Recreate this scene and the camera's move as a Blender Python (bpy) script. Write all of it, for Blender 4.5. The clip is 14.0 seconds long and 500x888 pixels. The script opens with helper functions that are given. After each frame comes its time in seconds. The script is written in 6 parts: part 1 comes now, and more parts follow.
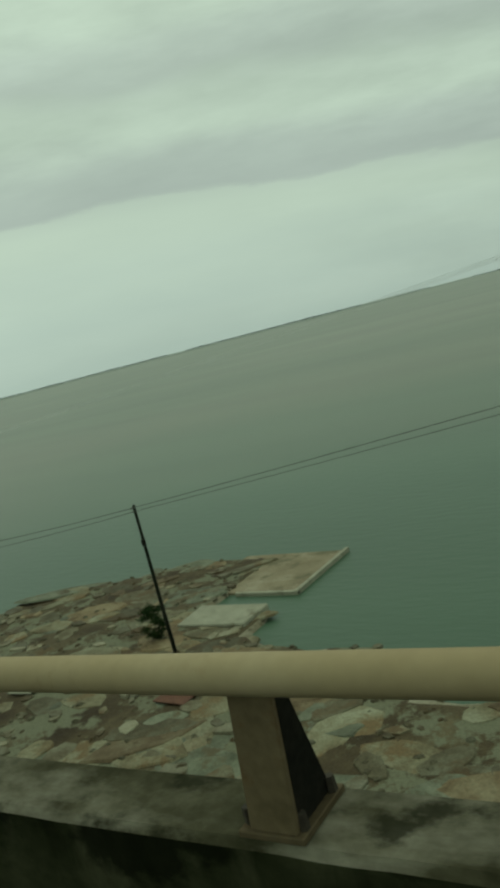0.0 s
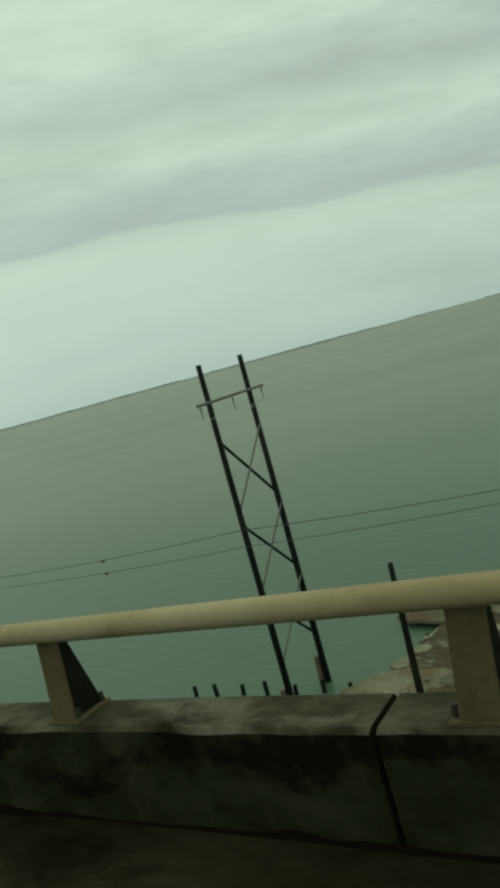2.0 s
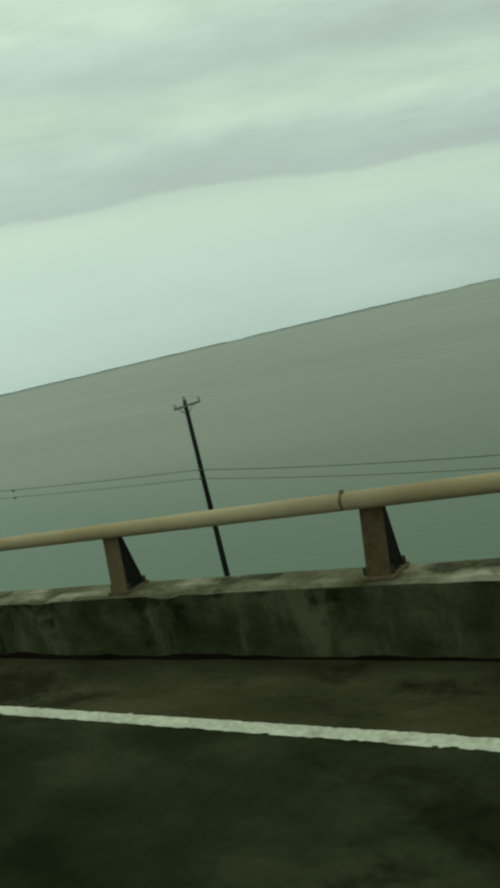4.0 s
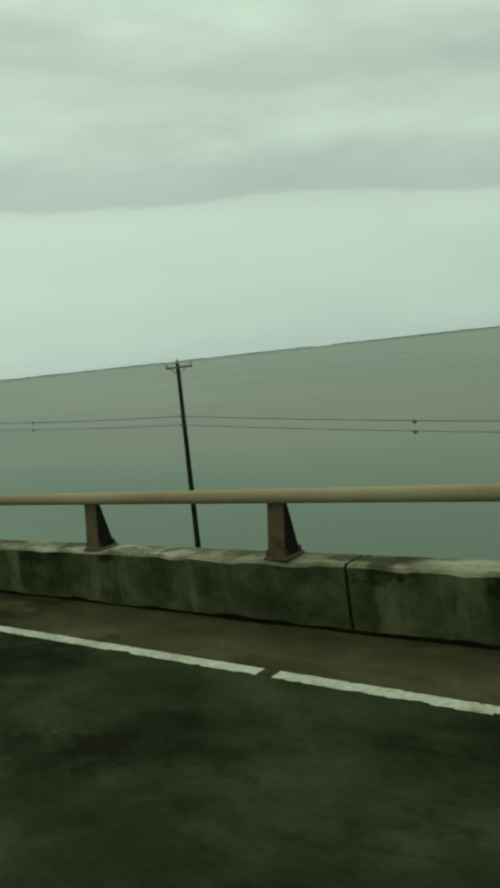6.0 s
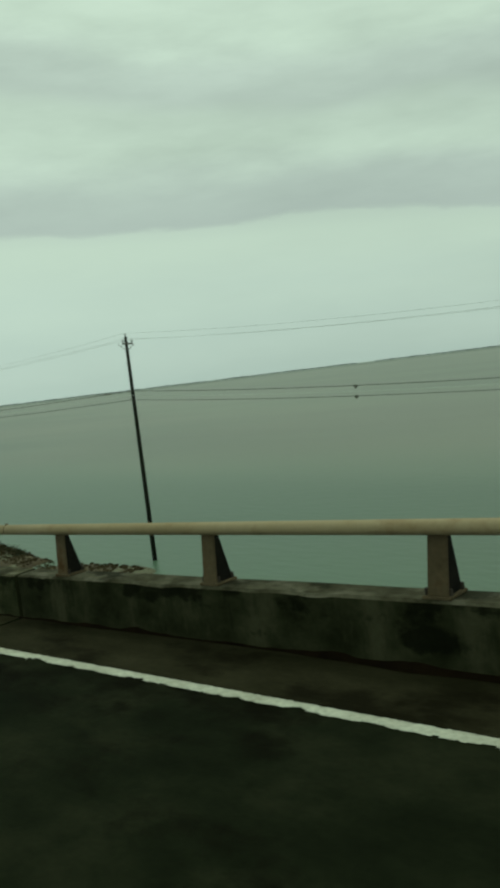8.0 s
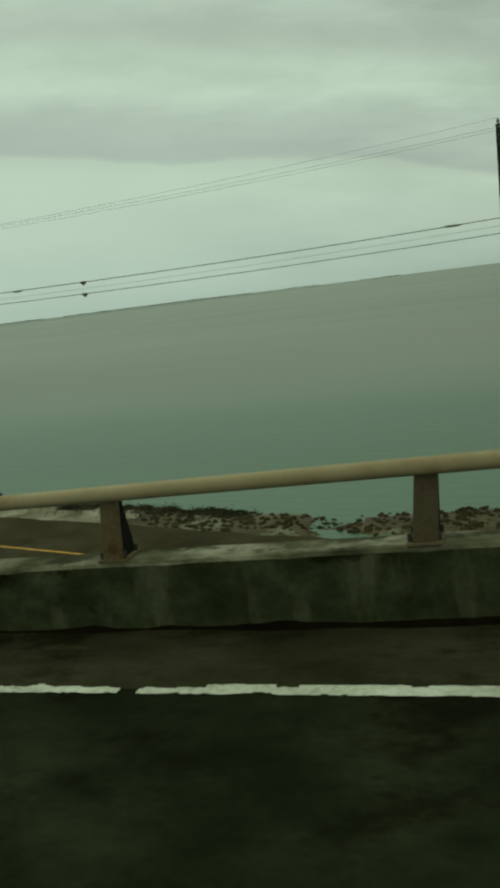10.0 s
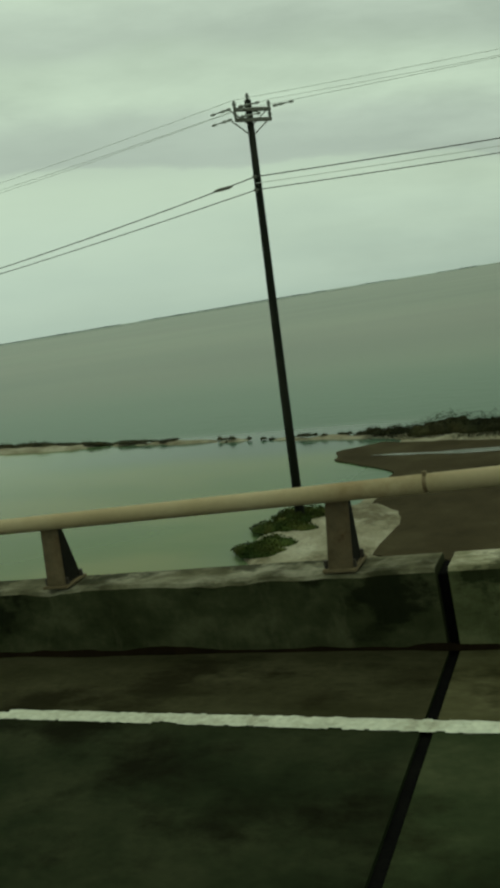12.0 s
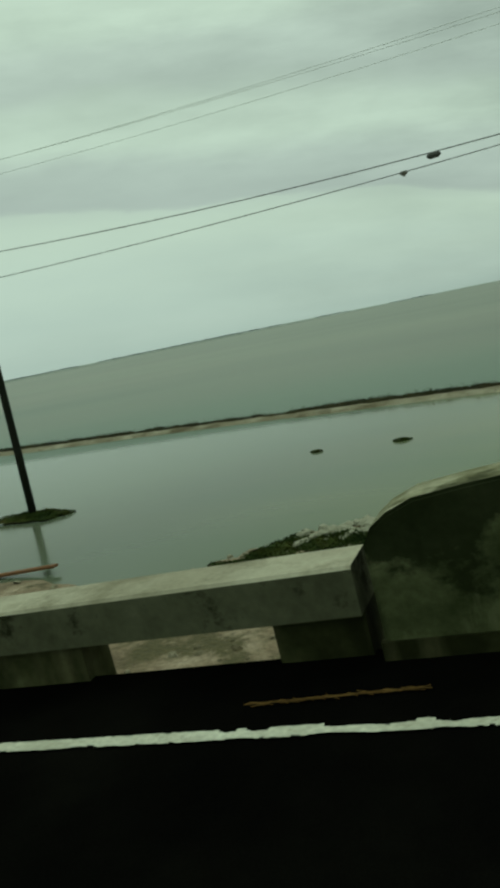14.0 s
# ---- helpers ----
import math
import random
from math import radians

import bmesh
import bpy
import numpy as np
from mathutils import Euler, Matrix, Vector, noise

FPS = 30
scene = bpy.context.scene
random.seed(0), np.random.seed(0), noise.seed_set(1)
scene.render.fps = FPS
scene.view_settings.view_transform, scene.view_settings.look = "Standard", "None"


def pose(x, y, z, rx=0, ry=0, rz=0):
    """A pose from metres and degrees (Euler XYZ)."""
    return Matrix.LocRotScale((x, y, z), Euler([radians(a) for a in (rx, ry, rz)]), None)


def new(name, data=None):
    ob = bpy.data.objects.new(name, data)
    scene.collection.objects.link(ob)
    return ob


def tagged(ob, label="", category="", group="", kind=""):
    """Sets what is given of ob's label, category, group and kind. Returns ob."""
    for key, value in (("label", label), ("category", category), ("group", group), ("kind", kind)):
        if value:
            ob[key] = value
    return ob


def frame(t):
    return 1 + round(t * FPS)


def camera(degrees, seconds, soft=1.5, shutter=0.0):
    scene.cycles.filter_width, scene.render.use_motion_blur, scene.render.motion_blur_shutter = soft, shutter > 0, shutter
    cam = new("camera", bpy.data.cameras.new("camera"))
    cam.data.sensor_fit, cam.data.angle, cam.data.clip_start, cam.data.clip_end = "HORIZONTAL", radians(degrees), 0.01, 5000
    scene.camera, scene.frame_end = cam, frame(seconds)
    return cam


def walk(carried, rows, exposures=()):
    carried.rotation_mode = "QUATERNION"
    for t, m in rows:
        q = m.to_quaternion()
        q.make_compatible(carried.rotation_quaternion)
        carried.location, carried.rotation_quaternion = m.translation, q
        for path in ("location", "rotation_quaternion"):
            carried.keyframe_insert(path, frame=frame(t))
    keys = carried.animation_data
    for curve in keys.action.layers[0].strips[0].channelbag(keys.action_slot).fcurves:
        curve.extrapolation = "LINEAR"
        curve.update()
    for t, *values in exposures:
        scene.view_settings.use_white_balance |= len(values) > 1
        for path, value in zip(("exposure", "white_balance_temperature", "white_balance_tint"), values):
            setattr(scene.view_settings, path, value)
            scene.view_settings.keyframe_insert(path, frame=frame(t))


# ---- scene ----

# ---------------------------------------------------------------- camera
cam = camera(35.25, 14.0, soft=4.0)
ROWS = [
    (0.0, 0.087, -1.355, 19.243, -8.083, 14.515, 32.735),
    (0.3, -6.201, -1.38, 18.999, -9.036, 14.557, 33.29),
    (0.5, -10.425, -1.406, 18.841, -8.372, 13.699, 32.498),
    (0.8, -16.9, -1.478, 18.624, -8.996, 14.892, 31.117),
    (1.0, -21.204, -1.54, 18.479, -10.692, 15.561, 31.935),
    (1.3, -27.524, -1.638, 18.237, -11.065, 14.908, 31.217),
    (1.5, -31.703, -1.742, 18.083, -10.508, 16.274, 31.073),
    (1.7, -35.857, -1.92, 17.959, -9.858, 17.172, 31.441),
    (2.0, -42.098, -2.227, 17.775, -6.069, 15.345, 33.197),
    (2.3, -48.463, -2.459, 17.525, -5.691, 14.471, 33.257),
    (2.5, -52.727, -2.619, 17.35, -5.094, 13.822, 33.754),
    (4.8, -101.846, -5.821, 15.449, -9.2, 10.942, 40.859),
    (5.0, -106.044, -6.095, 15.239, -6.731, 9.021, 44.619),
    (5.2, -110.271, -6.411, 15.063, -7.765, 7.098, 45.107),
    (5.5, -116.645, -6.913, 14.824, -7.293, 5.419, 44.461),
    (5.8, -123.038, -7.383, 14.564, -6.71, 5.59, 43.952),
    (6.0, -127.306, -7.686, 14.392, -6.587, 6.176, 42.172),
    (6.3, -133.711, -8.118, 14.143, -7.177, 6.157, 39.036),
    (6.5, -137.98, -8.409, 13.981, -5.719, 7.064, 36.906),
    (6.7, -142.239, -8.715, 13.825, -4.894, 8.85, 34.694),
    (7.0, -148.631, -9.187, 13.591, -3.935, 8.698, 32.343),
    (7.2, -152.916, -9.535, 13.431, -5.098, 7.588, 30.228),
    (7.4, -157.21, -9.865, 13.261, -5.262, 7.705, 33.369),
    (7.5, -159.356, -9.983, 13.164, -4.504, 5.75, 36.166),
    (7.7, -163.644, -10.12, 12.946, -4.886, 6.751, 46.002),
    (9.8, -209.506, -13.019, 10.965, -9.545, 7.204, 22.311),
    (10.0, -213.824, -13.17, 10.733, -10.844, 7.06, 22.077),
    (10.2, -218.127, -13.356, 10.518, -8.895, 8.338, 21.12),
    (10.5, -224.574, -13.69, 10.217, -11.568, 9.022, 19.972),
    (10.8, -231.044, -14.091, 9.932, -11.568, 8.733, 21.155),
    (11.0, -235.357, -14.36, 9.739, -10.123, 10.902, 23.514),
    (11.3, -241.814, -14.715, 9.42, -10.935, 9.53, 24.858),
    (11.5, -246.116, -14.95, 9.207, -11.783, 10.096, 25.798),
    (11.8, -252.567, -15.317, 8.904, -10.118, 9.618, 26.438),
    (12.0, -256.862, -15.583, 8.704, -10.125, 9.354, 26.901),
    (12.2, -261.146, -15.895, 8.506, -8.593, 8.283, 27.379),
    (12.5, -267.564, -16.371, 8.204, -7.814, 9.461, 27.756),
    (12.8, -273.982, -16.744, 7.883, -8.915, 9.278, 27.273),
    (13.0, -278.26, -16.994, 7.666, -8.641, 10.118, 26.9),
    (13.2, -282.545, -17.278, 7.447, -10.398, 11.463, 27.167),
    (13.5, -288.95, -17.736, 7.133, -10.304, 10.622, 26.761),
    (13.8, -295.274, -18.225, 6.867, -8.877, 12.086, 25.188),
    (14.0, -299.501, -18.488, 6.575, -8.122, 11.556, 23.322),
]
EXPOSURES = [
    (0.0, -0.10, 6550, -7), (1.0, -0.06, 6550, -7), (1.5, 0.08, 6550, -5), (2.5, -0.05, 6480, -6), (4.8, 0.14, 6450, -7), (5.0, 0.08, 6450, -7),
    (6.0, 0.04, 6500, -7), (6.5, 0.05, 6500, -7), (7.0, -0.05, 6450, -7), (7.5, -0.15, 6400, -8), (7.7, -0.10, 6400, -8), (9.8, 0.14, 6550, -7), (10.0, -0.06, 6700, -10),
    (11.0, 0.0, 6800, -9), (11.5, 0.04, 6750, -8), (12.0, 0.0, 6800, -10), (12.5, -0.15, 6580, -9), (13.0, -0.12, 6520, -8),
    (13.5, 0.0, 6480, -8), (14.0, -0.02, 6400, -9),
]
walk(cam, [(t, pose(x, y, z, 90 + p, r, w)) for t, x, y, z, p, r, w in ROWS], EXPOSURES)

# ---------------------------------------------------------------- world and sun
def build_world():
    world = bpy.data.worlds.new("overcast_sky")
    scene.world = world
    world.use_nodes = True
    nt = world.node_tree
    nt.nodes.clear()
    N, L = nt.nodes.new, nt.links.new
    out, bg = N("ShaderNodeOutputWorld"), N("ShaderNodeBackground")
    sky = N("ShaderNodeTexSky")
    sky.sky_type, sky.sun_disc = "NISHITA", False
    sky.sun_elevation, sky.sun_rotation = radians(58), radians(160)
    tc, sep = N("ShaderNodeTexCoord"), N("ShaderNodeSeparateXYZ")
    L(tc.outputs["Generated"], sep.inputs[0])

    def math_node(op, a, b=None, clamp=False):
        n = N("ShaderNodeMath")
        n.operation, n.use_clamp = op, clamp
        for k, v in enumerate((a, b)):
            if v is None:
                continue
            if isinstance(v, (int, float)):
                n.inputs[k].default_value = v
            else:
                L(v, n.inputs[k])
        return n.outputs[0]

    # cloud banks run nearly level and sink towards the right of the sea view: their base is an elevation that falls with azimuth
    flip = math_node("MULTIPLY", sep.outputs["X"], -1.0)
    az = math_node("MULTIPLY", math_node("ABSOLUTE", math_node("ARCTAN2", flip, sep.outputs["Y"])), 57.2958)
    el = math_node("MULTIPLY", math_node("ARCSINE", sep.outputs["Z"]), 57.2958)
    fall = math_node("EXPONENT", math_node("DIVIDE", math_node("ADD", az, 10.0), -22.0))
    base = math_node("SUBTRACT", 11.5, math_node("MULTIPLY", fall, 11.5))
    u = math_node("MINIMUM", math_node("DIVIDE", el, base), math_node("ADD", 1.0, math_node("DIVIDE", math_node("SUBTRACT", el, base), 12.0)))
    level = math_node("DIVIDE", math_node("SUBTRACT", el, math_node("MULTIPLY", base, 0.6)), 10.5)

    def cloud_noise(along, up, shift, detail, rough):
        vec, n = N("ShaderNodeCombineXYZ"), N("ShaderNodeTexNoise")
        L(math_node("MULTIPLY", az, along), vec.inputs[0])
        L(math_node("MULTIPLY", level, up), vec.inputs[1])
        vec.inputs[2].default_value = shift
        n.inputs["Scale"].default_value, n.inputs["Detail"].default_value, n.inputs["Roughness"].default_value = 1.0, detail, rough
        L(vec.outputs[0], n.inputs["Vector"])
        return math_node("SUBTRACT", n.outputs["Fac"], 0.5)

    ragged = cloud_noise(0.12, 4.2, 2.3, 8.0, 0.60)
    billow = cloud_noise(0.045, 2.1, 7.7, 6.0, 0.55)
    broad = cloud_noise(0.024, 0.9, 4.1, 3.0, 0.5)
    aloft = N("ShaderNodeMapRange")
    aloft.interpolation_type = "SMOOTHSTEP"
    aloft.inputs["From Min"].default_value, aloft.inputs["From Max"].default_value = 0.85, 1.5
    L(u, aloft.inputs["Value"])
    bend = math_node("ADD", math_node("MULTIPLY", ragged, 0.13), math_node("MULTIPLY", billow, 0.17))
    bend = math_node("ADD", bend, math_node("MULTIPLY", math_node("MULTIPLY", broad, aloft.outputs[0]), 0.9))
    e = math_node("DIVIDE", math_node("ADD", u, bend), 4.0)
    ramp = N("ShaderNodeValToRGB")
    cr = ramp.color_ramp
    cr.interpolation = "EASE"
    stops = [(0.0, 0.52), (0.06, 0.565), (0.14, 0.61), (0.23, 0.635), (0.248, 0.615), (0.257, 0.505), (0.29, 0.525), (0.355, 0.635), (0.39, 0.63), (0.43, 0.55), (0.46, 0.56), (0.53, 0.675), (0.57, 0.67), (0.615, 0.60), (0.70, 0.68), (1.0, 0.78)]
    cr.elements[0].position, cr.elements[1].position = stops[0][0], stops[-1][0]
    for p, g in stops[1:-1]:
        cr.elements.new(p)
    for k, (p, g) in zip(cr.elements, stops):
        cool = max(0.0, 1 - p / 0.20)
        grey_blue = min(1.0, max(0.0, (0.64 - g) / 0.14)) * (1 - cool)
        k.color = (g * (0.925 - 0.03 * cool + 0.012 * grey_blue), g * (1.045 - 0.022 * grey_blue), g * (0.905 + 0.075 * cool + 0.055 * grey_blue), 1)
    L(e, ramp.inputs[0])
    # the sky breaks up into billows towards the low end of the banks
    broken = N("ShaderNodeMapRange")
    broken.interpolation_type = "SMOOTHSTEP"
    broken.inputs["From Min"].default_value, broken.inputs["From Max"].default_value = 36.0, 6.0
    L(az, broken.inputs["Value"])
    depth = math_node("ADD", 0.12, math_node("MULTIPLY", aloft.outputs[0], 0.48))
    depth = math_node("ADD", depth, math_node("MULTIPLY", broken.outputs[0], 0.34))
    wisps = math_node("MULTIPLY", math_node("ADD", math_node("MULTIPLY", ragged, 0.45), billow), depth)
    wisps = math_node("ADD", math_node("ADD", 1.0, wisps), math_node("MULTIPLY", math_node("SUBTRACT", math_node("MINIMUM", az, 60.0), 30.0), 0.0030))
    mul = N("ShaderNodeMix")
    mul.data_type, mul.blend_type = "RGBA", "MULTIPLY"
    mul.inputs["Factor"].default_value = 1.0
    L(ramp.outputs[0], mul.inputs["A"])
    grey = N("ShaderNodeCombineColor")
    for k in range(3):
        L(wisps, grey.inputs[k])
    L(grey.outputs[0], mul.inputs["B"])
    blue = N("ShaderNodeMix")
    blue.data_type, blue.blend_type = "RGBA", "MIX"
    blue.inputs["Factor"].default_value = 0.06
    dim = N("ShaderNodeMix")
    dim.data_type, dim.blend_type = "RGBA", "MULTIPLY"
    dim.inputs["Factor"].default_value = 1.0
    dim.inputs["B"].default_value = (0.1, 0.1, 0.1, 1)
    L(sky.outputs[0], dim.inputs["A"])
    L(mul.outputs["Result"], blue.inputs["A"])
    L(dim.outputs["Result"], blue.inputs["B"])
    L(blue.outputs["Result"], bg.inputs["Color"])
    bg.inputs["Strength"].default_value = 0.965
    L(bg.outputs[0], out.inputs[0])


build_world()
sun = new("sun", bpy.data.lights.new("sun", "SUN"))
sun.data.energy, sun.data.angle, sun.data.color = 0.5, radians(30), (1.0, 0.97, 0.9)
sun.rotation_euler = (radians(32), 0, radians(200))

# ---------------------------------------------------------------- materials
def material(name, colours, scale=3.0, fine=40.0, rough=0.85, bump=0.25, metal=0.0, detail=8.0, stain=None, stain_scale=0.7, stain_at=(0.5, 0.62), spec=0.3, island=0.0, obj=0.0, stretch=None, bump_distance=0.02, grain=0.2, runs=None, stain_rough=0.7, uv=False, tint=False):
    """Noise-mixed colours, an optional stain with its own outline, grain and relief, in metres."""
    m = bpy.data.materials.new(name)
    m.use_nodes = True
    nt = m.node_tree
    N, L = nt.nodes.new, nt.links.new
    bsdf = nt.nodes["Principled BSDF"]
    tc = N("ShaderNodeTexCoord")
    geo = N("ShaderNodeNewGeometry")
    vec = tc.outputs["UV"] if uv else geo.outputs["Position"]
    if stretch:
        mp = N("ShaderNodeMapping")
        mp.inputs["Scale"].default_value = stretch
        L(vec, mp.inputs["Vector"])
        vec = mp.outputs[0]
    n1 = N("ShaderNodeTexNoise")
    n1.inputs["Scale"].default_value, n1.inputs["Detail"].default_value, n1.inputs["Roughness"].default_value = scale, detail, 0.62
    L(vec, n1.inputs["Vector"])
    ramp = N("ShaderNodeValToRGB")
    cr = ramp.color_ramp
    k = len(colours)
    cr.elements[0].position, cr.elements[1].position = 0.32, 0.68
    for i in range(1, k - 1):
        cr.elements.new(0.32 + 0.36 * i / (k - 1))
    for el, c in zip(cr.elements, colours):
        el.color = (*c, 1)
    L(n1.outputs["Fac"], ramp.inputs[0])
    col = ramp.outputs[0]
    n2 = N("ShaderNodeTexNoise")
    n2.inputs["Scale"].default_value, n2.inputs["Detail"].default_value = fine, 4.0
    L(vec, n2.inputs["Vector"])

    def blend(a, b, fac, mode="MIX"):
        mx = N("ShaderNodeMix")
        mx.data_type, mx.blend_type = "RGBA", mode
        for sock, v in ((mx.inputs["Factor"], fac), (mx.inputs["A"], a), (mx.inputs["B"], b)):
            if isinstance(v, (int, float)):
                sock.default_value = v
            elif isinstance(v, tuple):
                sock.default_value = (*v, 1)
            else:
                L(v, sock)
        return mx.outputs["Result"]

    if stain:
        n3 = N("ShaderNodeTexNoise")
        n3.inputs["Scale"].default_value, n3.inputs["Detail"].default_value, n3.inputs["Roughness"].default_value = stain_scale, 9.0, stain_rough
        L(geo.outputs["Position"] if not stretch else vec, n3.inputs["Vector"])
        mr = N("ShaderNodeMapRange")
        mr.inputs["From Min"].default_value, mr.inputs["From Max"].default_value = stain_at
        L(n3.outputs["Fac"], mr.inputs["Value"])
        col = blend(col, stain, mr.outputs[0])
    if runs:
        # pale water runs down the face
        mp3, n4, mr4 = N("ShaderNodeMapping"), N("ShaderNodeTexNoise"), N("ShaderNodeMapRange")
        mp3.inputs["Scale"].default_value = (2.6, 2.6, 0.5)
        L(geo.outputs["Position"], mp3.inputs["Vector"])
        L(mp3.outputs[0], n4.inputs["Vector"])
        n4.inputs["Scale"].default_value, n4.inputs["Detail"].default_value = 1.0, 6.0
        mr4.inputs["From Min"].default_value, mr4.inputs["From Max"].default_value, mr4.inputs["To Max"].default_value = 0.54, 0.68, 0.75
        L(n4.outputs["Fac"], mr4.inputs["Value"])
        col = blend(col, runs, mr4.outputs[0])
    gr = N("ShaderNodeMapRange")
    gr.inputs["From Min"].default_value, gr.inputs["From Max"].default_value = 0.3, 0.7
    gr.inputs["To Min"].default_value, gr.inputs["To Max"].default_value = 1 - grain, 1 + grain * 0.7
    L(n2.outputs["Fac"], gr.inputs["Value"])
    cc = N("ShaderNodeCombineColor")
    for i in range(3):
        L(gr.outputs[0], cc.inputs[i])
    col = blend(col, cc.outputs[0], 1.0, "MULTIPLY")
    if island or obj:
        src = geo.outputs["Random Per Island"] if island else N("ShaderNodeObjectInfo").outputs["Random"]
        mr = N("ShaderNodeMapRange")
        a = island or obj
        mr.inputs["To Min"].default_value, mr.inputs["To Max"].default_value = 1 - a, 1 + a
        L(src, mr.inputs["Value"])
        cc2 = N("ShaderNodeCombineColor")
        for i in range(3):
            L(mr.outputs[0], cc2.inputs[i])
        col = blend(col, cc2.outputs[0], 1.0, "MULTIPLY")
    if tint:
        # per-object brightness: the camera's brightness shifts put into the concrete's colour
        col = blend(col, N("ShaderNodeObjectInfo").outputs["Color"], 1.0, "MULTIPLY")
    L(col, bsdf.inputs["Base Color"])
    bsdf.inputs["Roughness"].default_value, bsdf.inputs["Metallic"].default_value = rough, metal
    bsdf.inputs["Specular IOR Level"].default_value = spec
    if bump:
        b = N("ShaderNodeBump")
        b.inputs["Strength"].default_value, b.inputs["Distance"].default_value = bump, bump_distance
        add = N("ShaderNodeMath")
        L(n1.outputs["Fac"], add.inputs[0])
        L(n2.outputs["Fac"], add.inputs[1])
        L(add.outputs[0], b.inputs["Height"])
        L(b.outputs[0], bsdf.inputs["Normal"])
    return m


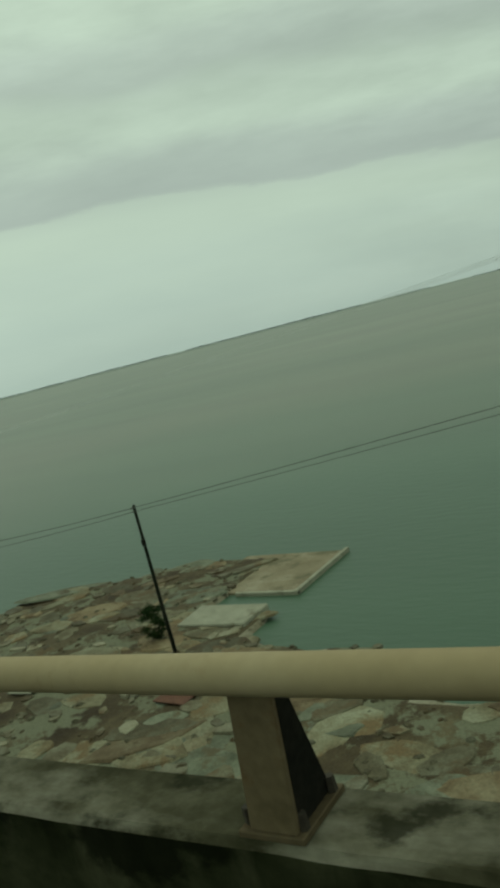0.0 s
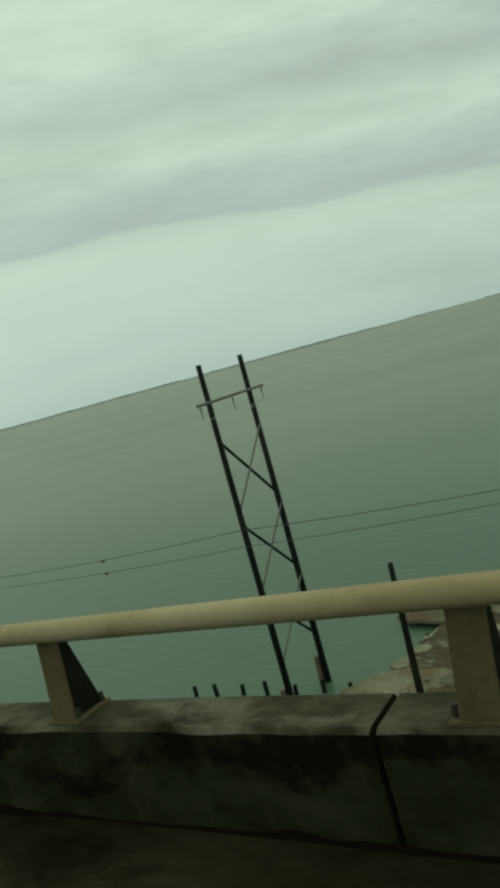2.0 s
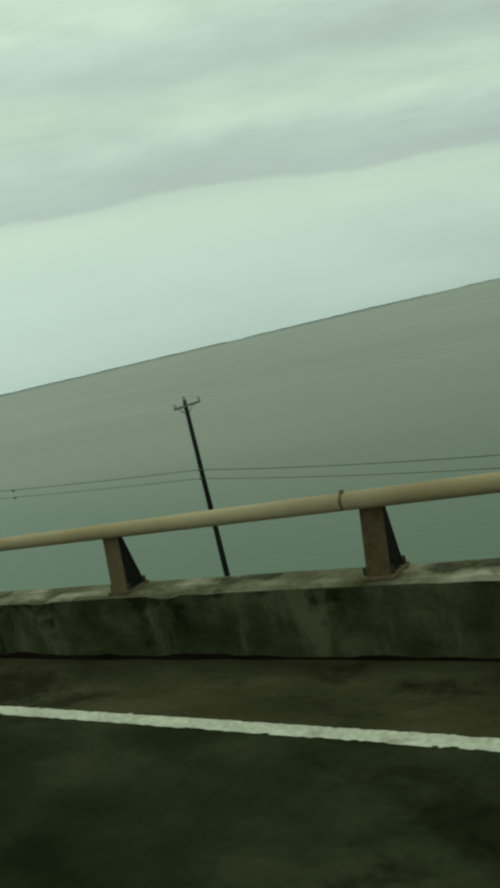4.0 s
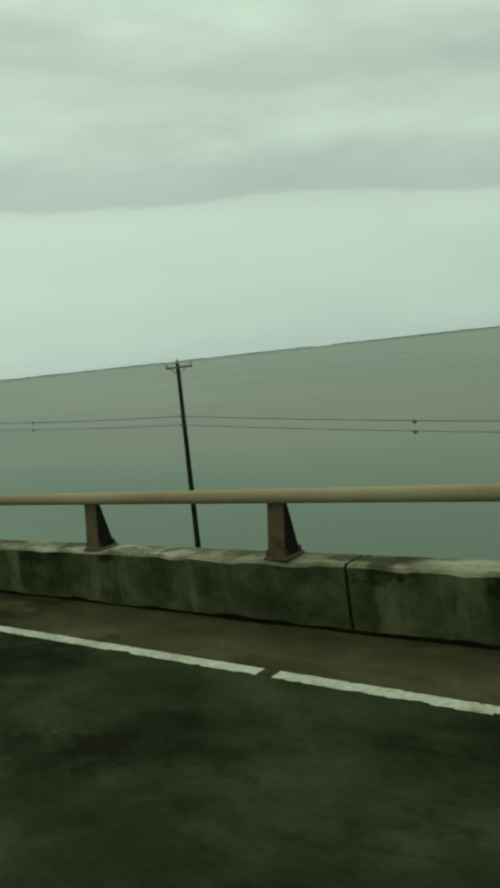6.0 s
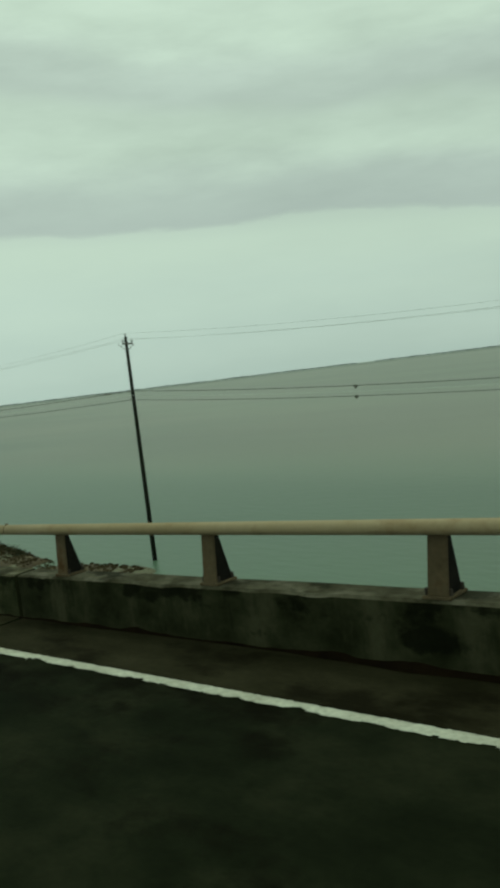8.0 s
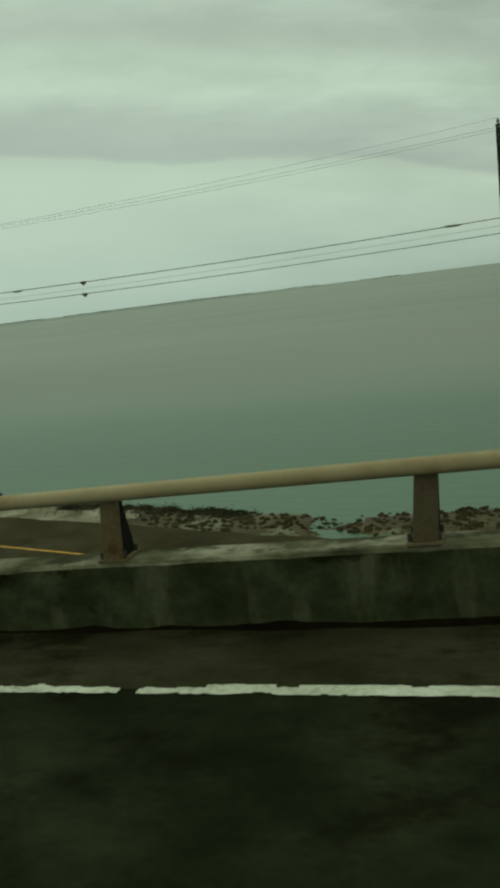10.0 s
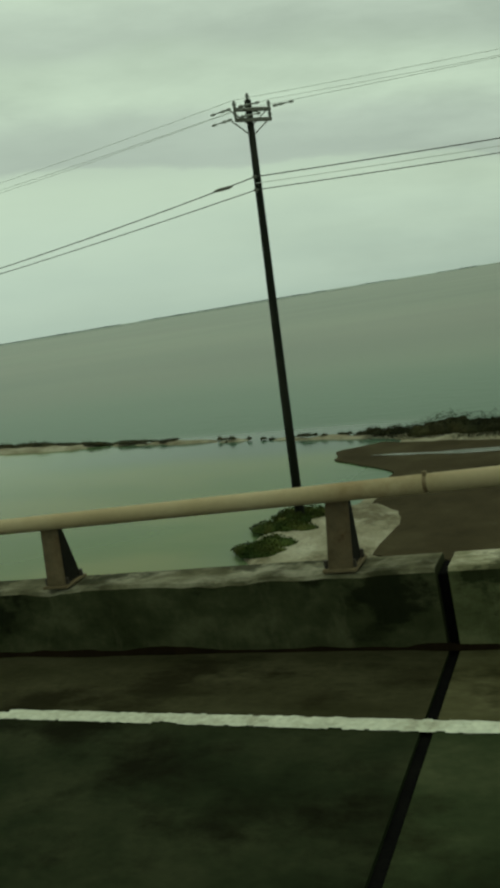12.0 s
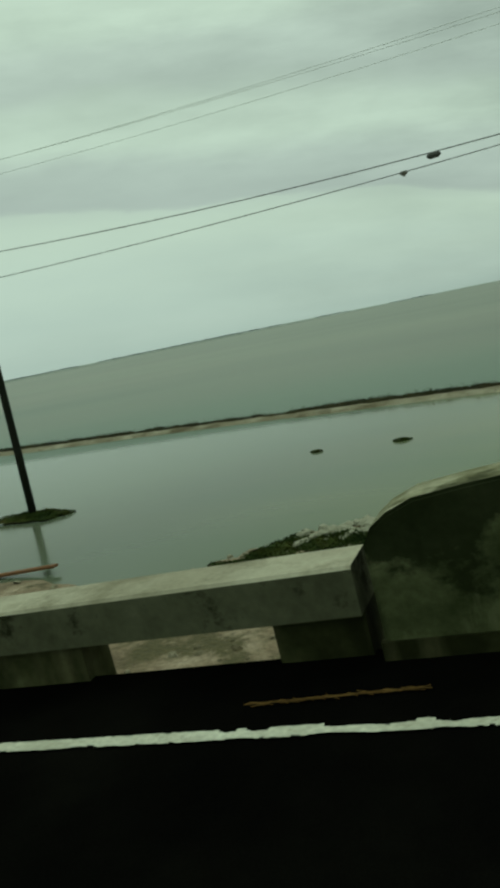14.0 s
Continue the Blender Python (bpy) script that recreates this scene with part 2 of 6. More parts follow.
MAT = {
    "parapet": material("weathered_concrete", [(0.021, 0.0235, 0.0078), (0.039, 0.042, 0.017), (0.071, 0.073, 0.035)], 1.8, 14, 0.92, 0.3, stain=(0.0115, 0.013, 0.0042), stain_scale=1.3, stain_at=(0.49, 0.63), spec=0.05, grain=0.2, runs=(0.088, 0.083, 0.042), stain_rough=0.5),
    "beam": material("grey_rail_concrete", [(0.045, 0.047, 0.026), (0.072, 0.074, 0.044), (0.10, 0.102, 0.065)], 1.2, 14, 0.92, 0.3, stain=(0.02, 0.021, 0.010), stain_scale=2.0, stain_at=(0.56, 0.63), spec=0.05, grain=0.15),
    # lit copy of the beam concrete: skylight on its top put into the colour
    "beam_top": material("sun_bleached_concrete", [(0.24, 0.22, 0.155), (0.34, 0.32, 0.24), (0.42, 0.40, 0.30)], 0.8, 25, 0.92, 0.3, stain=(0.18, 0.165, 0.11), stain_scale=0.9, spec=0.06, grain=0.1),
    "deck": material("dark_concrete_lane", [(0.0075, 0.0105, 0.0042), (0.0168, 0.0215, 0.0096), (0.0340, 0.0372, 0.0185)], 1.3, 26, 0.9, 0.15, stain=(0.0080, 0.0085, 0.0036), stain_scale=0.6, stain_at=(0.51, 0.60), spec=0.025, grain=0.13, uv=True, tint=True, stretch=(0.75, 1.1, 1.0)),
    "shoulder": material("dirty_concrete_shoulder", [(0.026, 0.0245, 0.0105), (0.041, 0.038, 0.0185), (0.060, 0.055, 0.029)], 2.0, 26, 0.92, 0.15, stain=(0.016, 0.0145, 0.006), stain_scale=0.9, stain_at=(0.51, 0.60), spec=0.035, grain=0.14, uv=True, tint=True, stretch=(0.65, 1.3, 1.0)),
    "asphalt": material("black_asphalt", [(0.0015, 0.0015, 0.0014), (0.0025, 0.0025, 0.002), (0.004, 0.004, 0.003)], 0.8, 90, 1.0, 0.2, spec=0.0),
    "grit": material("black_brown_road_grit", [(0.0045, 0.003, 0.0015), (0.010, 0.0065, 0.003)], 6, 60, 0.95, 0.3, spec=0.02),
    "seal": material("black_joint_seal", [(0.002, 0.002, 0.002), (0.005, 0.005, 0.004)], 6, 60, 0.9, 0.2, spec=0.02),
    "rail": material("weathered_cream_pipe", [(0.245, 0.190, 0.104), (0.295, 0.235, 0.135), (0.34, 0.28, 0.175)], 1.1, 30, 0.75, 0.0, stain=(0.18, 0.112, 0.05), stain_scale=1.6, stain_at=(0.55, 0.75), spec=0.12, grain=0.05),
    "post": material("rust_tinged_steel", [(0.080, 0.060, 0.032), (0.115, 0.088, 0.050), (0.15, 0.118, 0.070)], 4, 30, 0.8, 0.15, stain=(0.075, 0.040, 0.015), stain_scale=4, stain_at=(0.50, 0.66), obj=0.2, bump_distance=0.003, spec=0.12, grain=0.15),
    # near-black puts the deep shade of the post sides into colour; also the cable box
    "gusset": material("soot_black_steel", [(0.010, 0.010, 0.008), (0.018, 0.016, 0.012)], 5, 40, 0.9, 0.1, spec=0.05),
    # distance haze put into the colours of the far sea strip and mangroves
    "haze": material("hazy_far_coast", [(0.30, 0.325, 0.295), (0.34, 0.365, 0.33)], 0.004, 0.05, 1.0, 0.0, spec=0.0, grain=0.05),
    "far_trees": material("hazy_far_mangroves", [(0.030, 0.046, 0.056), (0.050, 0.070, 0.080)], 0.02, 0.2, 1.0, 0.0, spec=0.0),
    "bolt": material("dark_bolt_steel", [(0.025, 0.020, 0.014), (0.045, 0.036, 0.024)], 20, 90, 0.8, 0.1),
    "line": material("worn_white_paint", [(0.34, 0.34, 0.26), (0.43, 0.43, 0.34), (0.52, 0.53, 0.43)], 3, 30, 0.85, 0.2, stain=(0.20, 0.19, 0.13), stain_scale=5.0, stain_at=(0.55, 0.72)),
    "lamp": material("galvanised_grey_green_pole", [(0.105, 0.128, 0.095), (0.14, 0.165, 0.125), (0.18, 0.20, 0.155)], 2.5, 25, 0.6, 0.05, stretch=(1, 1, 0.12), bump_distance=0.004, grain=0.12),
    "wood": material("creosoted_pole_wood", [(0.006, 0.008, 0.005), (0.012, 0.014, 0.009), (0.022, 0.023, 0.016)], 3, 30, 0.9, 0.4, stretch=(1, 1, 0.15), spec=0.15),
    "wire": material("black_cable_sheath", [(0.055, 0.058, 0.052), (0.075, 0.078, 0.070)], 5, 50, 0.7, 0),
    "thin_wire": material("dull_aluminium_wire", [(0.58, 0.60, 0.57), (0.66, 0.68, 0.65)], 5, 50, 0.6, 0),
    "porcelain": material("grey_porcelain", [(0.16, 0.17, 0.15), (0.25, 0.26, 0.23)], 8, 50, 0.4, 0.1),
    "galv": material("galvanised_arm", [(0.10, 0.10, 0.082), (0.16, 0.155, 0.13)], 5, 50, 0.7, 0.1),
    "jacket": material("pinkish_concrete_jacket", [(0.11, 0.08, 0.06), (0.16, 0.12, 0.09)], 4, 40, 0.9, 0.3),
    "mud": material("brown_shore_mud", [(0.030, 0.020, 0.009), (0.060, 0.044, 0.021), (0.105, 0.086, 0.046)], 0.3, 7, 0.95, 0.4, stain=(0.13, 0.13, 0.082), stain_scale=0.22, stain_at=(0.51, 0.55), bump_distance=0.12),
    "sand": material("pale_coral_sand", [(0.13, 0.11, 0.065), (0.20, 0.18, 0.12), (0.31, 0.29, 0.215)], 0.4, 8, 0.95, 0.5, stain=(0.09, 0.075, 0.04), stain_scale=0.3, stain_at=(0.5, 0.6), bump_distance=0.1),
    "seabed": material("sandy_bank_with_algae", [(0.10, 0.074, 0.042), (0.185, 0.140, 0.086), (0.30, 0.245, 0.17)], 0.5, 8, 0.95, 0.5, stain=(0.075, 0.064, 0.028), stain_scale=0.6, stain_at=(0.51, 0.60), bump_distance=0.12),
    "slab": material("broken_concrete_slab", [(0.070, 0.054, 0.027), (0.125, 0.112, 0.066), (0.180, 0.178, 0.118)], 0.5, 8, 0.92, 0.15, stain=(0.105, 0.073, 0.035), stain_scale=0.35, stain_at=(0.50, 0.58), obj=0.42, bump_distance=0.05),
    "slab_grey": material("grey_green_broken_slab", [(0.060, 0.064, 0.040), (0.105, 0.111, 0.074), (0.160, 0.166, 0.116)], 0.6, 8, 0.92, 0.15, stain=(0.075, 0.062, 0.034), stain_scale=0.4, stain_at=(0.52, 0.60), obj=0.3, bump_distance=0.05),
    "slab_small": material("pale_broken_slab", [(0.085, 0.070, 0.038), (0.140, 0.125, 0.078), (0.20, 0.192, 0.132)], 0.6, 8, 0.92, 0.15, stain=(0.075, 0.052, 0.026), stain_scale=0.4, stain_at=(0.52, 0.60), island=0.45, bump_distance=0.05),
    "slab_tan": material("tan_broken_slab", [(0.085, 0.058, 0.028), (0.145, 0.108, 0.058), (0.20, 0.168, 0.10)], 0.6, 8, 0.92, 0.15, stain=(0.085, 0.058, 0.028), stain_scale=0.4, stain_at=(0.52, 0.60), obj=0.3, bump_distance=0.05),
    "pad": material("tan_concrete_pad", [(0.15, 0.12, 0.07), (0.21, 0.175, 0.11), (0.27, 0.24, 0.165)], 0.35, 10, 0.92, 0.3, stain=(0.12, 0.105, 0.06), stain_scale=0.3, stain_at=(0.52, 0.62), bump_distance=0.03),
    "kerb": material("pale_kerb_concrete", [(0.22, 0.215, 0.155), (0.29, 0.285, 0.21)], 0.8, 12, 0.92, 0.2, stain=(0.14, 0.125, 0.08), stain_scale=0.6, stain_at=(0.55, 0.65)),
    "rust": material("rusted_plate", [(0.085, 0.038, 0.024), (0.13, 0.06, 0.036)], 2, 20, 0.9, 0.3),
    "old_road": material("faded_old_asphalt", [(0.026, 0.020, 0.009), (0.037, 0.029, 0.014), (0.05, 0.041, 0.021)], 0.4, 20, 0.95, 0.3, stain=(0.055, 0.049, 0.029), stain_scale=0.22, stain_at=(0.6, 0.7), spec=0.05),
    "yellow": material("faded_yellow_paint", [(0.42, 0.22, 0.03), (0.55, 0.30, 0.05)], 2, 30, 0.85, 0.1),
    "sign": material("yellow_sign_sheet", [(0.78, 0.50, 0.01), (0.82, 0.54, 0.015)], 1, 20, 0.5, 0.0),
    "black": material("black_sign_paint", [(0.015, 0.013, 0.01), (0.02, 0.018, 0.015)], 3, 30, 0.6, 0.0),
    "orange": material("faded_orange_paint", [(0.42, 0.15, 0.03), (0.58, 0.24, 0.05)], 3, 40, 0.7, 0.3),
    "red": material("red_reflector", [(0.5, 0.02, 0.02), (0.6, 0.03, 0.02)], 5, 50, 0.4, 0.0),
    "scrub": material("salt_scrub_leaves", [(0.012, 0.014, 0.006), (0.025, 0.025, 0.010), (0.046, 0.038, 0.015)], 0.5, 6, 0.9, 0.0, island=0.3, spec=0.1),
    "green": material("green_shore_weeds", [(0.015, 0.029, 0.006), (0.032, 0.047, 0.010), (0.062, 0.064, 0.016)], 0.9, 6, 0.9, 0.0, stain=(0.06, 0.046, 0.013), stain_scale=0.5, stain_at=(0.55, 0.66), island=0.4, spec=0.08),
    "bush": material("dark_green_bush_leaves", [(0.010, 0.022, 0.006), (0.018, 0.036, 0.009), (0.032, 0.052, 0.014)], 1.2, 6, 0.85, 0.0, island=0.4, spec=0.1),
    "ochre": material("ochre_dry_shrub", [(0.055, 0.040, 0.011), (0.10, 0.068, 0.018), (0.08, 0.07, 0.02)], 0.8, 6, 0.9, 0.0, stain=(0.035, 0.038, 0.012), stain_scale=0.7, island=0.4, spec=0.08),
    "straw": material("dry_straw", [(0.07, 0.04, 0.012), (0.11, 0.066, 0.022)], 6, 40, 0.9, 0.0, island=0.3, spec=0.05),
    "driftwood": material("orange_driftwood", [(0.10, 0.042, 0.014), (0.17, 0.08, 0.03)], 2, 30, 0.9, 0.3, stretch=(0.3, 2, 2)),
    "puddle": material("shallow_puddle", [(0.05, 0.055, 0.035), (0.07, 0.075, 0.05)], 0.5, 6, 0.25, 0.0, spec=0.22),
    "rubber": material("black_rubber_scrap", [(0.003, 0.003, 0.003), (0.007, 0.007, 0.006)], 12, 60, 0.9, 0.3, spec=0.03),
    "bag": material("white_plastic_bag", [(0.5, 0.52, 0.48), (0.68, 0.70, 0.64)], 8, 40, 0.5, 0.2),
}


def water_material():
    """Murky teal inshore, paler tan offshore with sky reflection put into the colour, calm and clear over the flat by
    the old causeway.
    """
    m = bpy.data.materials.new("murky_sea_water")
    m.use_nodes = True
    nt = m.node_tree
    N, L = nt.nodes.new, nt.links.new
    bsdf = nt.nodes["Principled BSDF"]
    pos = N("ShaderNodeNewGeometry").outputs["Position"]
    sep = N("ShaderNodeSeparateXYZ")
    L(pos, sep.inputs[0])

    def noise_of(scale, detail, stretch, turn=0.0):
        mp, n = N("ShaderNodeMapping"), N("ShaderNodeTexNoise")
        mp.inputs["Rotation"].default_value, mp.inputs["Scale"].default_value = (0, 0, radians(turn)), (*stretch, 1.0)
        L(pos, mp.inputs["Vector"])
        L(mp.outputs[0], n.inputs["Vector"])
        n.inputs["Scale"].default_value, n.inputs["Detail"].default_value = scale, detail
        return n.outputs["Fac"]

    def rng(v, a, b, c, d):
        r = N("ShaderNodeMapRange")
        r.interpolation_type = "SMOOTHSTEP"
        r.inputs["From Min"].default_value, r.inputs["From Max"].default_value = a, b
        r.inputs["To Min"].default_value, r.inputs["To Max"].default_value = c, d
        L(v, r.inputs["Value"])
        return r.outputs[0]

    def calc(op, a, b):
        n = N("ShaderNodeMath")
        n.operation = op
        for k, v in enumerate((a, b)):
            if isinstance(v, (int, float)):
                n.inputs[k].default_value = v
            else:
                L(v, n.inputs[k])
        return n.outputs[0]

    def mix(f, a, b):
        mx = N("ShaderNodeMix")
        mx.data_type = "RGBA"
        L(f, mx.inputs["Factor"])
        for sock, v in ((mx.inputs["A"], a), (mx.inputs["B"], b)):
            if isinstance(v, tuple):
                sock.default_value = (*v, 1)
            else:
                L(v, sock)
        return mx.outputs["Result"]

    broad = noise_of(0.006, 3.0, (0.5, 1.0), 14)
    # the paler offshore colour, painted for sky reflection, begins along a wavering line
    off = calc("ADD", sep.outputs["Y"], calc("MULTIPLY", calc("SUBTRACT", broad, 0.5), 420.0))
    far_sheen = rng(off, 20, 190, 0.0, 1.0)
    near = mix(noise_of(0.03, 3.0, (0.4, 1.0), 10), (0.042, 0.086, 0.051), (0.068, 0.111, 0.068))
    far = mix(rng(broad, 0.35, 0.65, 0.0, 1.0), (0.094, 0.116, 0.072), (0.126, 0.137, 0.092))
    sea = mix(far_sheen, near, far)
    # wind lanes and cloudier water
    lanes = calc("ADD", rng(noise_of(0.030, 2.0, (0.35, 1.0), 9), 0.32, 0.68, -0.06, 0.06), rng(noise_of(0.011, 3.0, (0.35, 1.0), -6), 0.32, 0.68, -0.10, 0.10))
    tone = N("ShaderNodeCombineColor")
    for k in range(3):
        L(calc("ADD", lanes, 1.0), tone.inputs[k])
    swirl = N("ShaderNodeMix")
    swirl.data_type, swirl.blend_type = "RGBA", "MULTIPLY"
    swirl.inputs["Factor"].default_value = 1.0
    L(sea, swirl.inputs["A"])
    L(tone.outputs[0], swirl.inputs["B"])
    sea = swirl.outputs["Result"]
    # the shallow flat, with one drowned sand bar
    flat = calc("MULTIPLY", calc("MULTIPLY", rng(sep.outputs["X"], -275, -266, 1, 0), rng(sep.outputs["X"], -470, -400, 0, 1)), calc("MULTIPLY", rng(sep.outputs["Y"], 29, 34, 1, 0), rng(sep.outputs["Y"], -12, -4, 0, 1)))
    weed = noise_of(0.13, 4.0, (0.4, 1.0), -8)
    shallow = mix(rng(weed, 0.36, 0.64, 0.0, 1.0), (0.060, 0.100, 0.024), (0.112, 0.130, 0.040))
    # greyer towards the far end, painting in sky reflected at a low angle
    shallow = mix(rng(sep.outputs["X"], -318, -296, 0.85, 0.0), shallow, (0.088, 0.104, 0.076))
    tan = calc("MULTIPLY", rng(sep.outputs["Y"], 0.0, 11.0, 0.9, 0.0), rng(noise_of(0.22, 4.0, (0.35, 1.0), 6), 0.34, 0.6, 0.35, 1.0))
    shallow = mix(calc("MULTIPLY", tan, rng(sep.outputs["X"], -300, -290, 0.0, 1.0)), shallow, (0.150, 0.140, 0.062))
    # blue band along the inside of the spit: reflected sky put into the colour
    sky_band = calc("MULTIPLY", rng(sep.outputs["Y"], 22, 26, 0.0, 0.7), rng(sep.outputs["X"], -302, -286, 0.0, 1.0))
    shallow = mix(sky_band, shallow, (0.046, 0.076, 0.072))
    sea = mix(flat, sea, shallow)
    dx, dy = calc("DIVIDE", calc("ADD", sep.outputs["X"], 297.1), 6.0), calc("DIVIDE", calc("SUBTRACT", sep.outputs["Y"], 14.9), 2.9)
    dist = calc("SQRT", calc("ADD", calc("MULTIPLY", dx, dx), calc("MULTIPLY", dy, dy)), 0.0)
    dist = calc("ADD", dist, calc("MULTIPLY", calc("SUBTRACT", noise_of(0.5, 5.0, (0.5, 1.0)), 0.5), 1.6))
    sea = mix(rng(dist, 0.45, 1.15, 0.8, 0.0), sea, (0.30, 0.25, 0.155))
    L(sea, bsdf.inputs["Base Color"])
    L(rng(flat, 0.0, 1.0, 0.36, 0.13), bsdf.inputs["Roughness"])
    bsdf.inputs["IOR"].default_value = 1.33
    L(rng(flat, 0.0, 1.0, 0.36, 0.24), bsdf.inputs["Specular IOR Level"])
    b = N("ShaderNodeBump")
    L(rng(flat, 0.0, 1.0, 0.32, 0.035), b.inputs["Strength"])
    b.inputs["Distance"].default_value = 0.12
    L(noise_of(1.3, 4.0, (0.35, 1.0), 14), b.inputs["Height"])
    L(b.outputs[0], bsdf.inputs["Normal"])
    return m


MAT["water"] = water_material()


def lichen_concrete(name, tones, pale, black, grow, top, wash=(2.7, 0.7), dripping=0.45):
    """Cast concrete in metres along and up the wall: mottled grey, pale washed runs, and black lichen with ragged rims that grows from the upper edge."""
    m = bpy.data.materials.new(name)
    m.use_nodes = True
    nt = m.node_tree
    N, L = nt.nodes.new, nt.links.new
    bsdf = nt.nodes["Principled BSDF"]
    wall = N("ShaderNodeTexCoord").outputs["UV"]
    sep = N("ShaderNodeSeparateXYZ")
    L(wall, sep.inputs[0])

    def noise_of(sx, sy, detail, rough, shift=0.0):
        mp, n = N("ShaderNodeMapping"), N("ShaderNodeTexNoise")
        mp.inputs["Scale"].default_value, mp.inputs["Location"].default_value = (sx, sy, 1.0), (shift, shift, shift)
        L(wall, mp.inputs["Vector"])
        L(mp.outputs[0], n.inputs["Vector"])
        n.inputs["Scale"].default_value, n.inputs["Detail"].default_value, n.inputs["Roughness"].default_value = 1.0, detail, rough
        return n.outputs["Fac"]

    def rng(v, a, b, c=0.0, d=1.0):
        r = N("ShaderNodeMapRange")
        r.inputs["From Min"].default_value, r.inputs["From Max"].default_value = a, b
        r.inputs["To Min"].default_value, r.inputs["To Max"].default_value = c, d
        L(v, r.inputs["Value"])
        return r.outputs[0]

    def calc(op, a, b):
        n = N("ShaderNodeMath")
        n.operation = op
        for k, v in enumerate((a, b)):
            if isinstance(v, (int, float)):
                n.inputs[k].default_value = v
            else:
                L(v, n.inputs[k])
        return n.outputs[0]

    def mix(f, a, b, mode="MIX"):
        mx = N("ShaderNodeMix")
        mx.data_type, mx.blend_type = "RGBA", mode
        for sock, v in ((mx.inputs["Factor"], f), (mx.inputs["A"], a), (mx.inputs["B"], b)):
            if isinstance(v, tuple):
                sock.default_value = (*v, 1)
            elif isinstance(v, (int, float)):
                sock.default_value = v
            else:
                L(v, sock)
        return mx.outputs["Result"]

    mottle = noise_of(2.4, 3.2, 7.0, 0.62)
    ramp = N("ShaderNodeValToRGB")
    cr = ramp.color_ramp
    cr.elements[0].position, cr.elements[1].position = 0.34, 0.66
    cr.elements.new(0.5)
    for k, c in zip(cr.elements, tones):
        k.color = (*c, 1)
    L(mottle, ramp.inputs[0])
    col = mix(rng(noise_of(*wash, 6.0, 0.6, 5.0), 0.53, 0.64, 0.0, 0.68), ramp.outputs[0], pale)
    reach = calc("ADD", noise_of(1.5, 2.0, 8.0, 0.64, 11.0), calc("MULTIPLY", calc("SUBTRACT", sep.outputs["Y"], 0.25), top))
    col = mix(rng(reach, grow, grow + 0.065, 0.0, 0.82), col, black)
    drip = noise_of(5.5, 0.9, 4.0, 0.6, 17.0)
    col = mix(rng(drip, 0.60, 0.70, 0.0, dripping), col, black)
    speck = rng(noise_of(24, 24, 4.0, 0.6, 3.0), 0.3, 0.7, 0.86, 1.10)
    cc = N("ShaderNodeCombineColor")
    for k in range(3):
        L(speck, cc.inputs[k])
    col = mix(1.0, col, cc.outputs[0], "MULTIPLY")
    col = mix(1.0, col, N("ShaderNodeObjectInfo").outputs["Color"], "MULTIPLY")
    L(col, bsdf.inputs["Base Color"])
    bsdf.inputs["Roughness"].default_value, bsdf.inputs["Specular IOR Level"].default_value = 0.93, 0.05
    b = N("ShaderNodeBump")
    b.inputs["Strength"].default_value, b.inputs["Distance"].default_value = 0.25, 0.008
    L(calc("ADD", mottle, noise_of(30, 30, 3.0, 0.6)), b.inputs["Height"])
    L(b.outputs[0], bsdf.inputs["Normal"])
    return m


def flaked_paint():
    """Grey road film with torn flakes of white paint, thicker in some stretches than in others."""
    m = bpy.data.materials.new("flaked_white_paint")
    m.use_nodes = True
    nt = m.node_tree
    N, L = nt.nodes.new, nt.links.new
    bsdf = nt.nodes["Principled BSDF"]
    at = N("ShaderNodeTexCoord").outputs["UV"]

    def noise_of(sx, sy, detail, rough):
        mp, n = N("ShaderNodeMapping"), N("ShaderNodeTexNoise")
        mp.inputs["Scale"].default_value = (sx, sy, 1.0)
        L(at, mp.inputs["Vector"])
        L(mp.outputs[0], n.inputs["Vector"])
        n.inputs["Scale"].default_value, n.inputs["Detail"].default_value, n.inputs["Roughness"].default_value = 1.0, detail, rough
        return n.outputs["Fac"]

    total = N("ShaderNodeMath")
    total.operation = "ADD"
    L(noise_of(6.0, 16.0, 8.0, 0.7), total.inputs[0])
    stretch = N("ShaderNodeMath")
    stretch.operation = "MULTIPLY"
    stretch.inputs[1].default_value = 0.7
    L(noise_of(0.55, 3.0, 2.0, 0.5), stretch.inputs[0])
    L(stretch.outputs[0], total.inputs[1])
    flake, film = N("ShaderNodeMapRange"), N("ShaderNodeMapRange")
    for node, a, b in ((flake, 0.895, 0.945), (film, 0.66, 1.02)):
        node.inputs["From Min"].default_value, node.inputs["From Max"].default_value = a, b
        L(total.outputs[0], node.inputs["Value"])
    trace, paint = N("ShaderNodeMix"), N("ShaderNodeMix")
    for node, fac, a, b in ((trace, film.outputs[0], (0.026, 0.030, 0.015, 1), (0.095, 0.102, 0.068, 1)), (paint, flake.outputs[0], None, (0.36, 0.37, 0.28, 1))):
        node.data_type = "RGBA"
        L(fac, node.inputs["Factor"])
        node.inputs["B"].default_value = b
        if a:
            node.inputs["A"].default_value = a
    L(trace.outputs["Result"], paint.inputs["A"])
    L(paint.outputs["Result"], bsdf.inputs["Base Color"])
    bsdf.inputs["Roughness"].default_value, bsdf.inputs["Specular IOR Level"].default_value = 0.9, 0.05
    return m


MAT["flaked"] = flaked_paint()
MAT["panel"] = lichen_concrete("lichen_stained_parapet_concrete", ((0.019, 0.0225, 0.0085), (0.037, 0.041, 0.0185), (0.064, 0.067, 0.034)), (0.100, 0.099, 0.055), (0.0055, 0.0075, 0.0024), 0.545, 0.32)
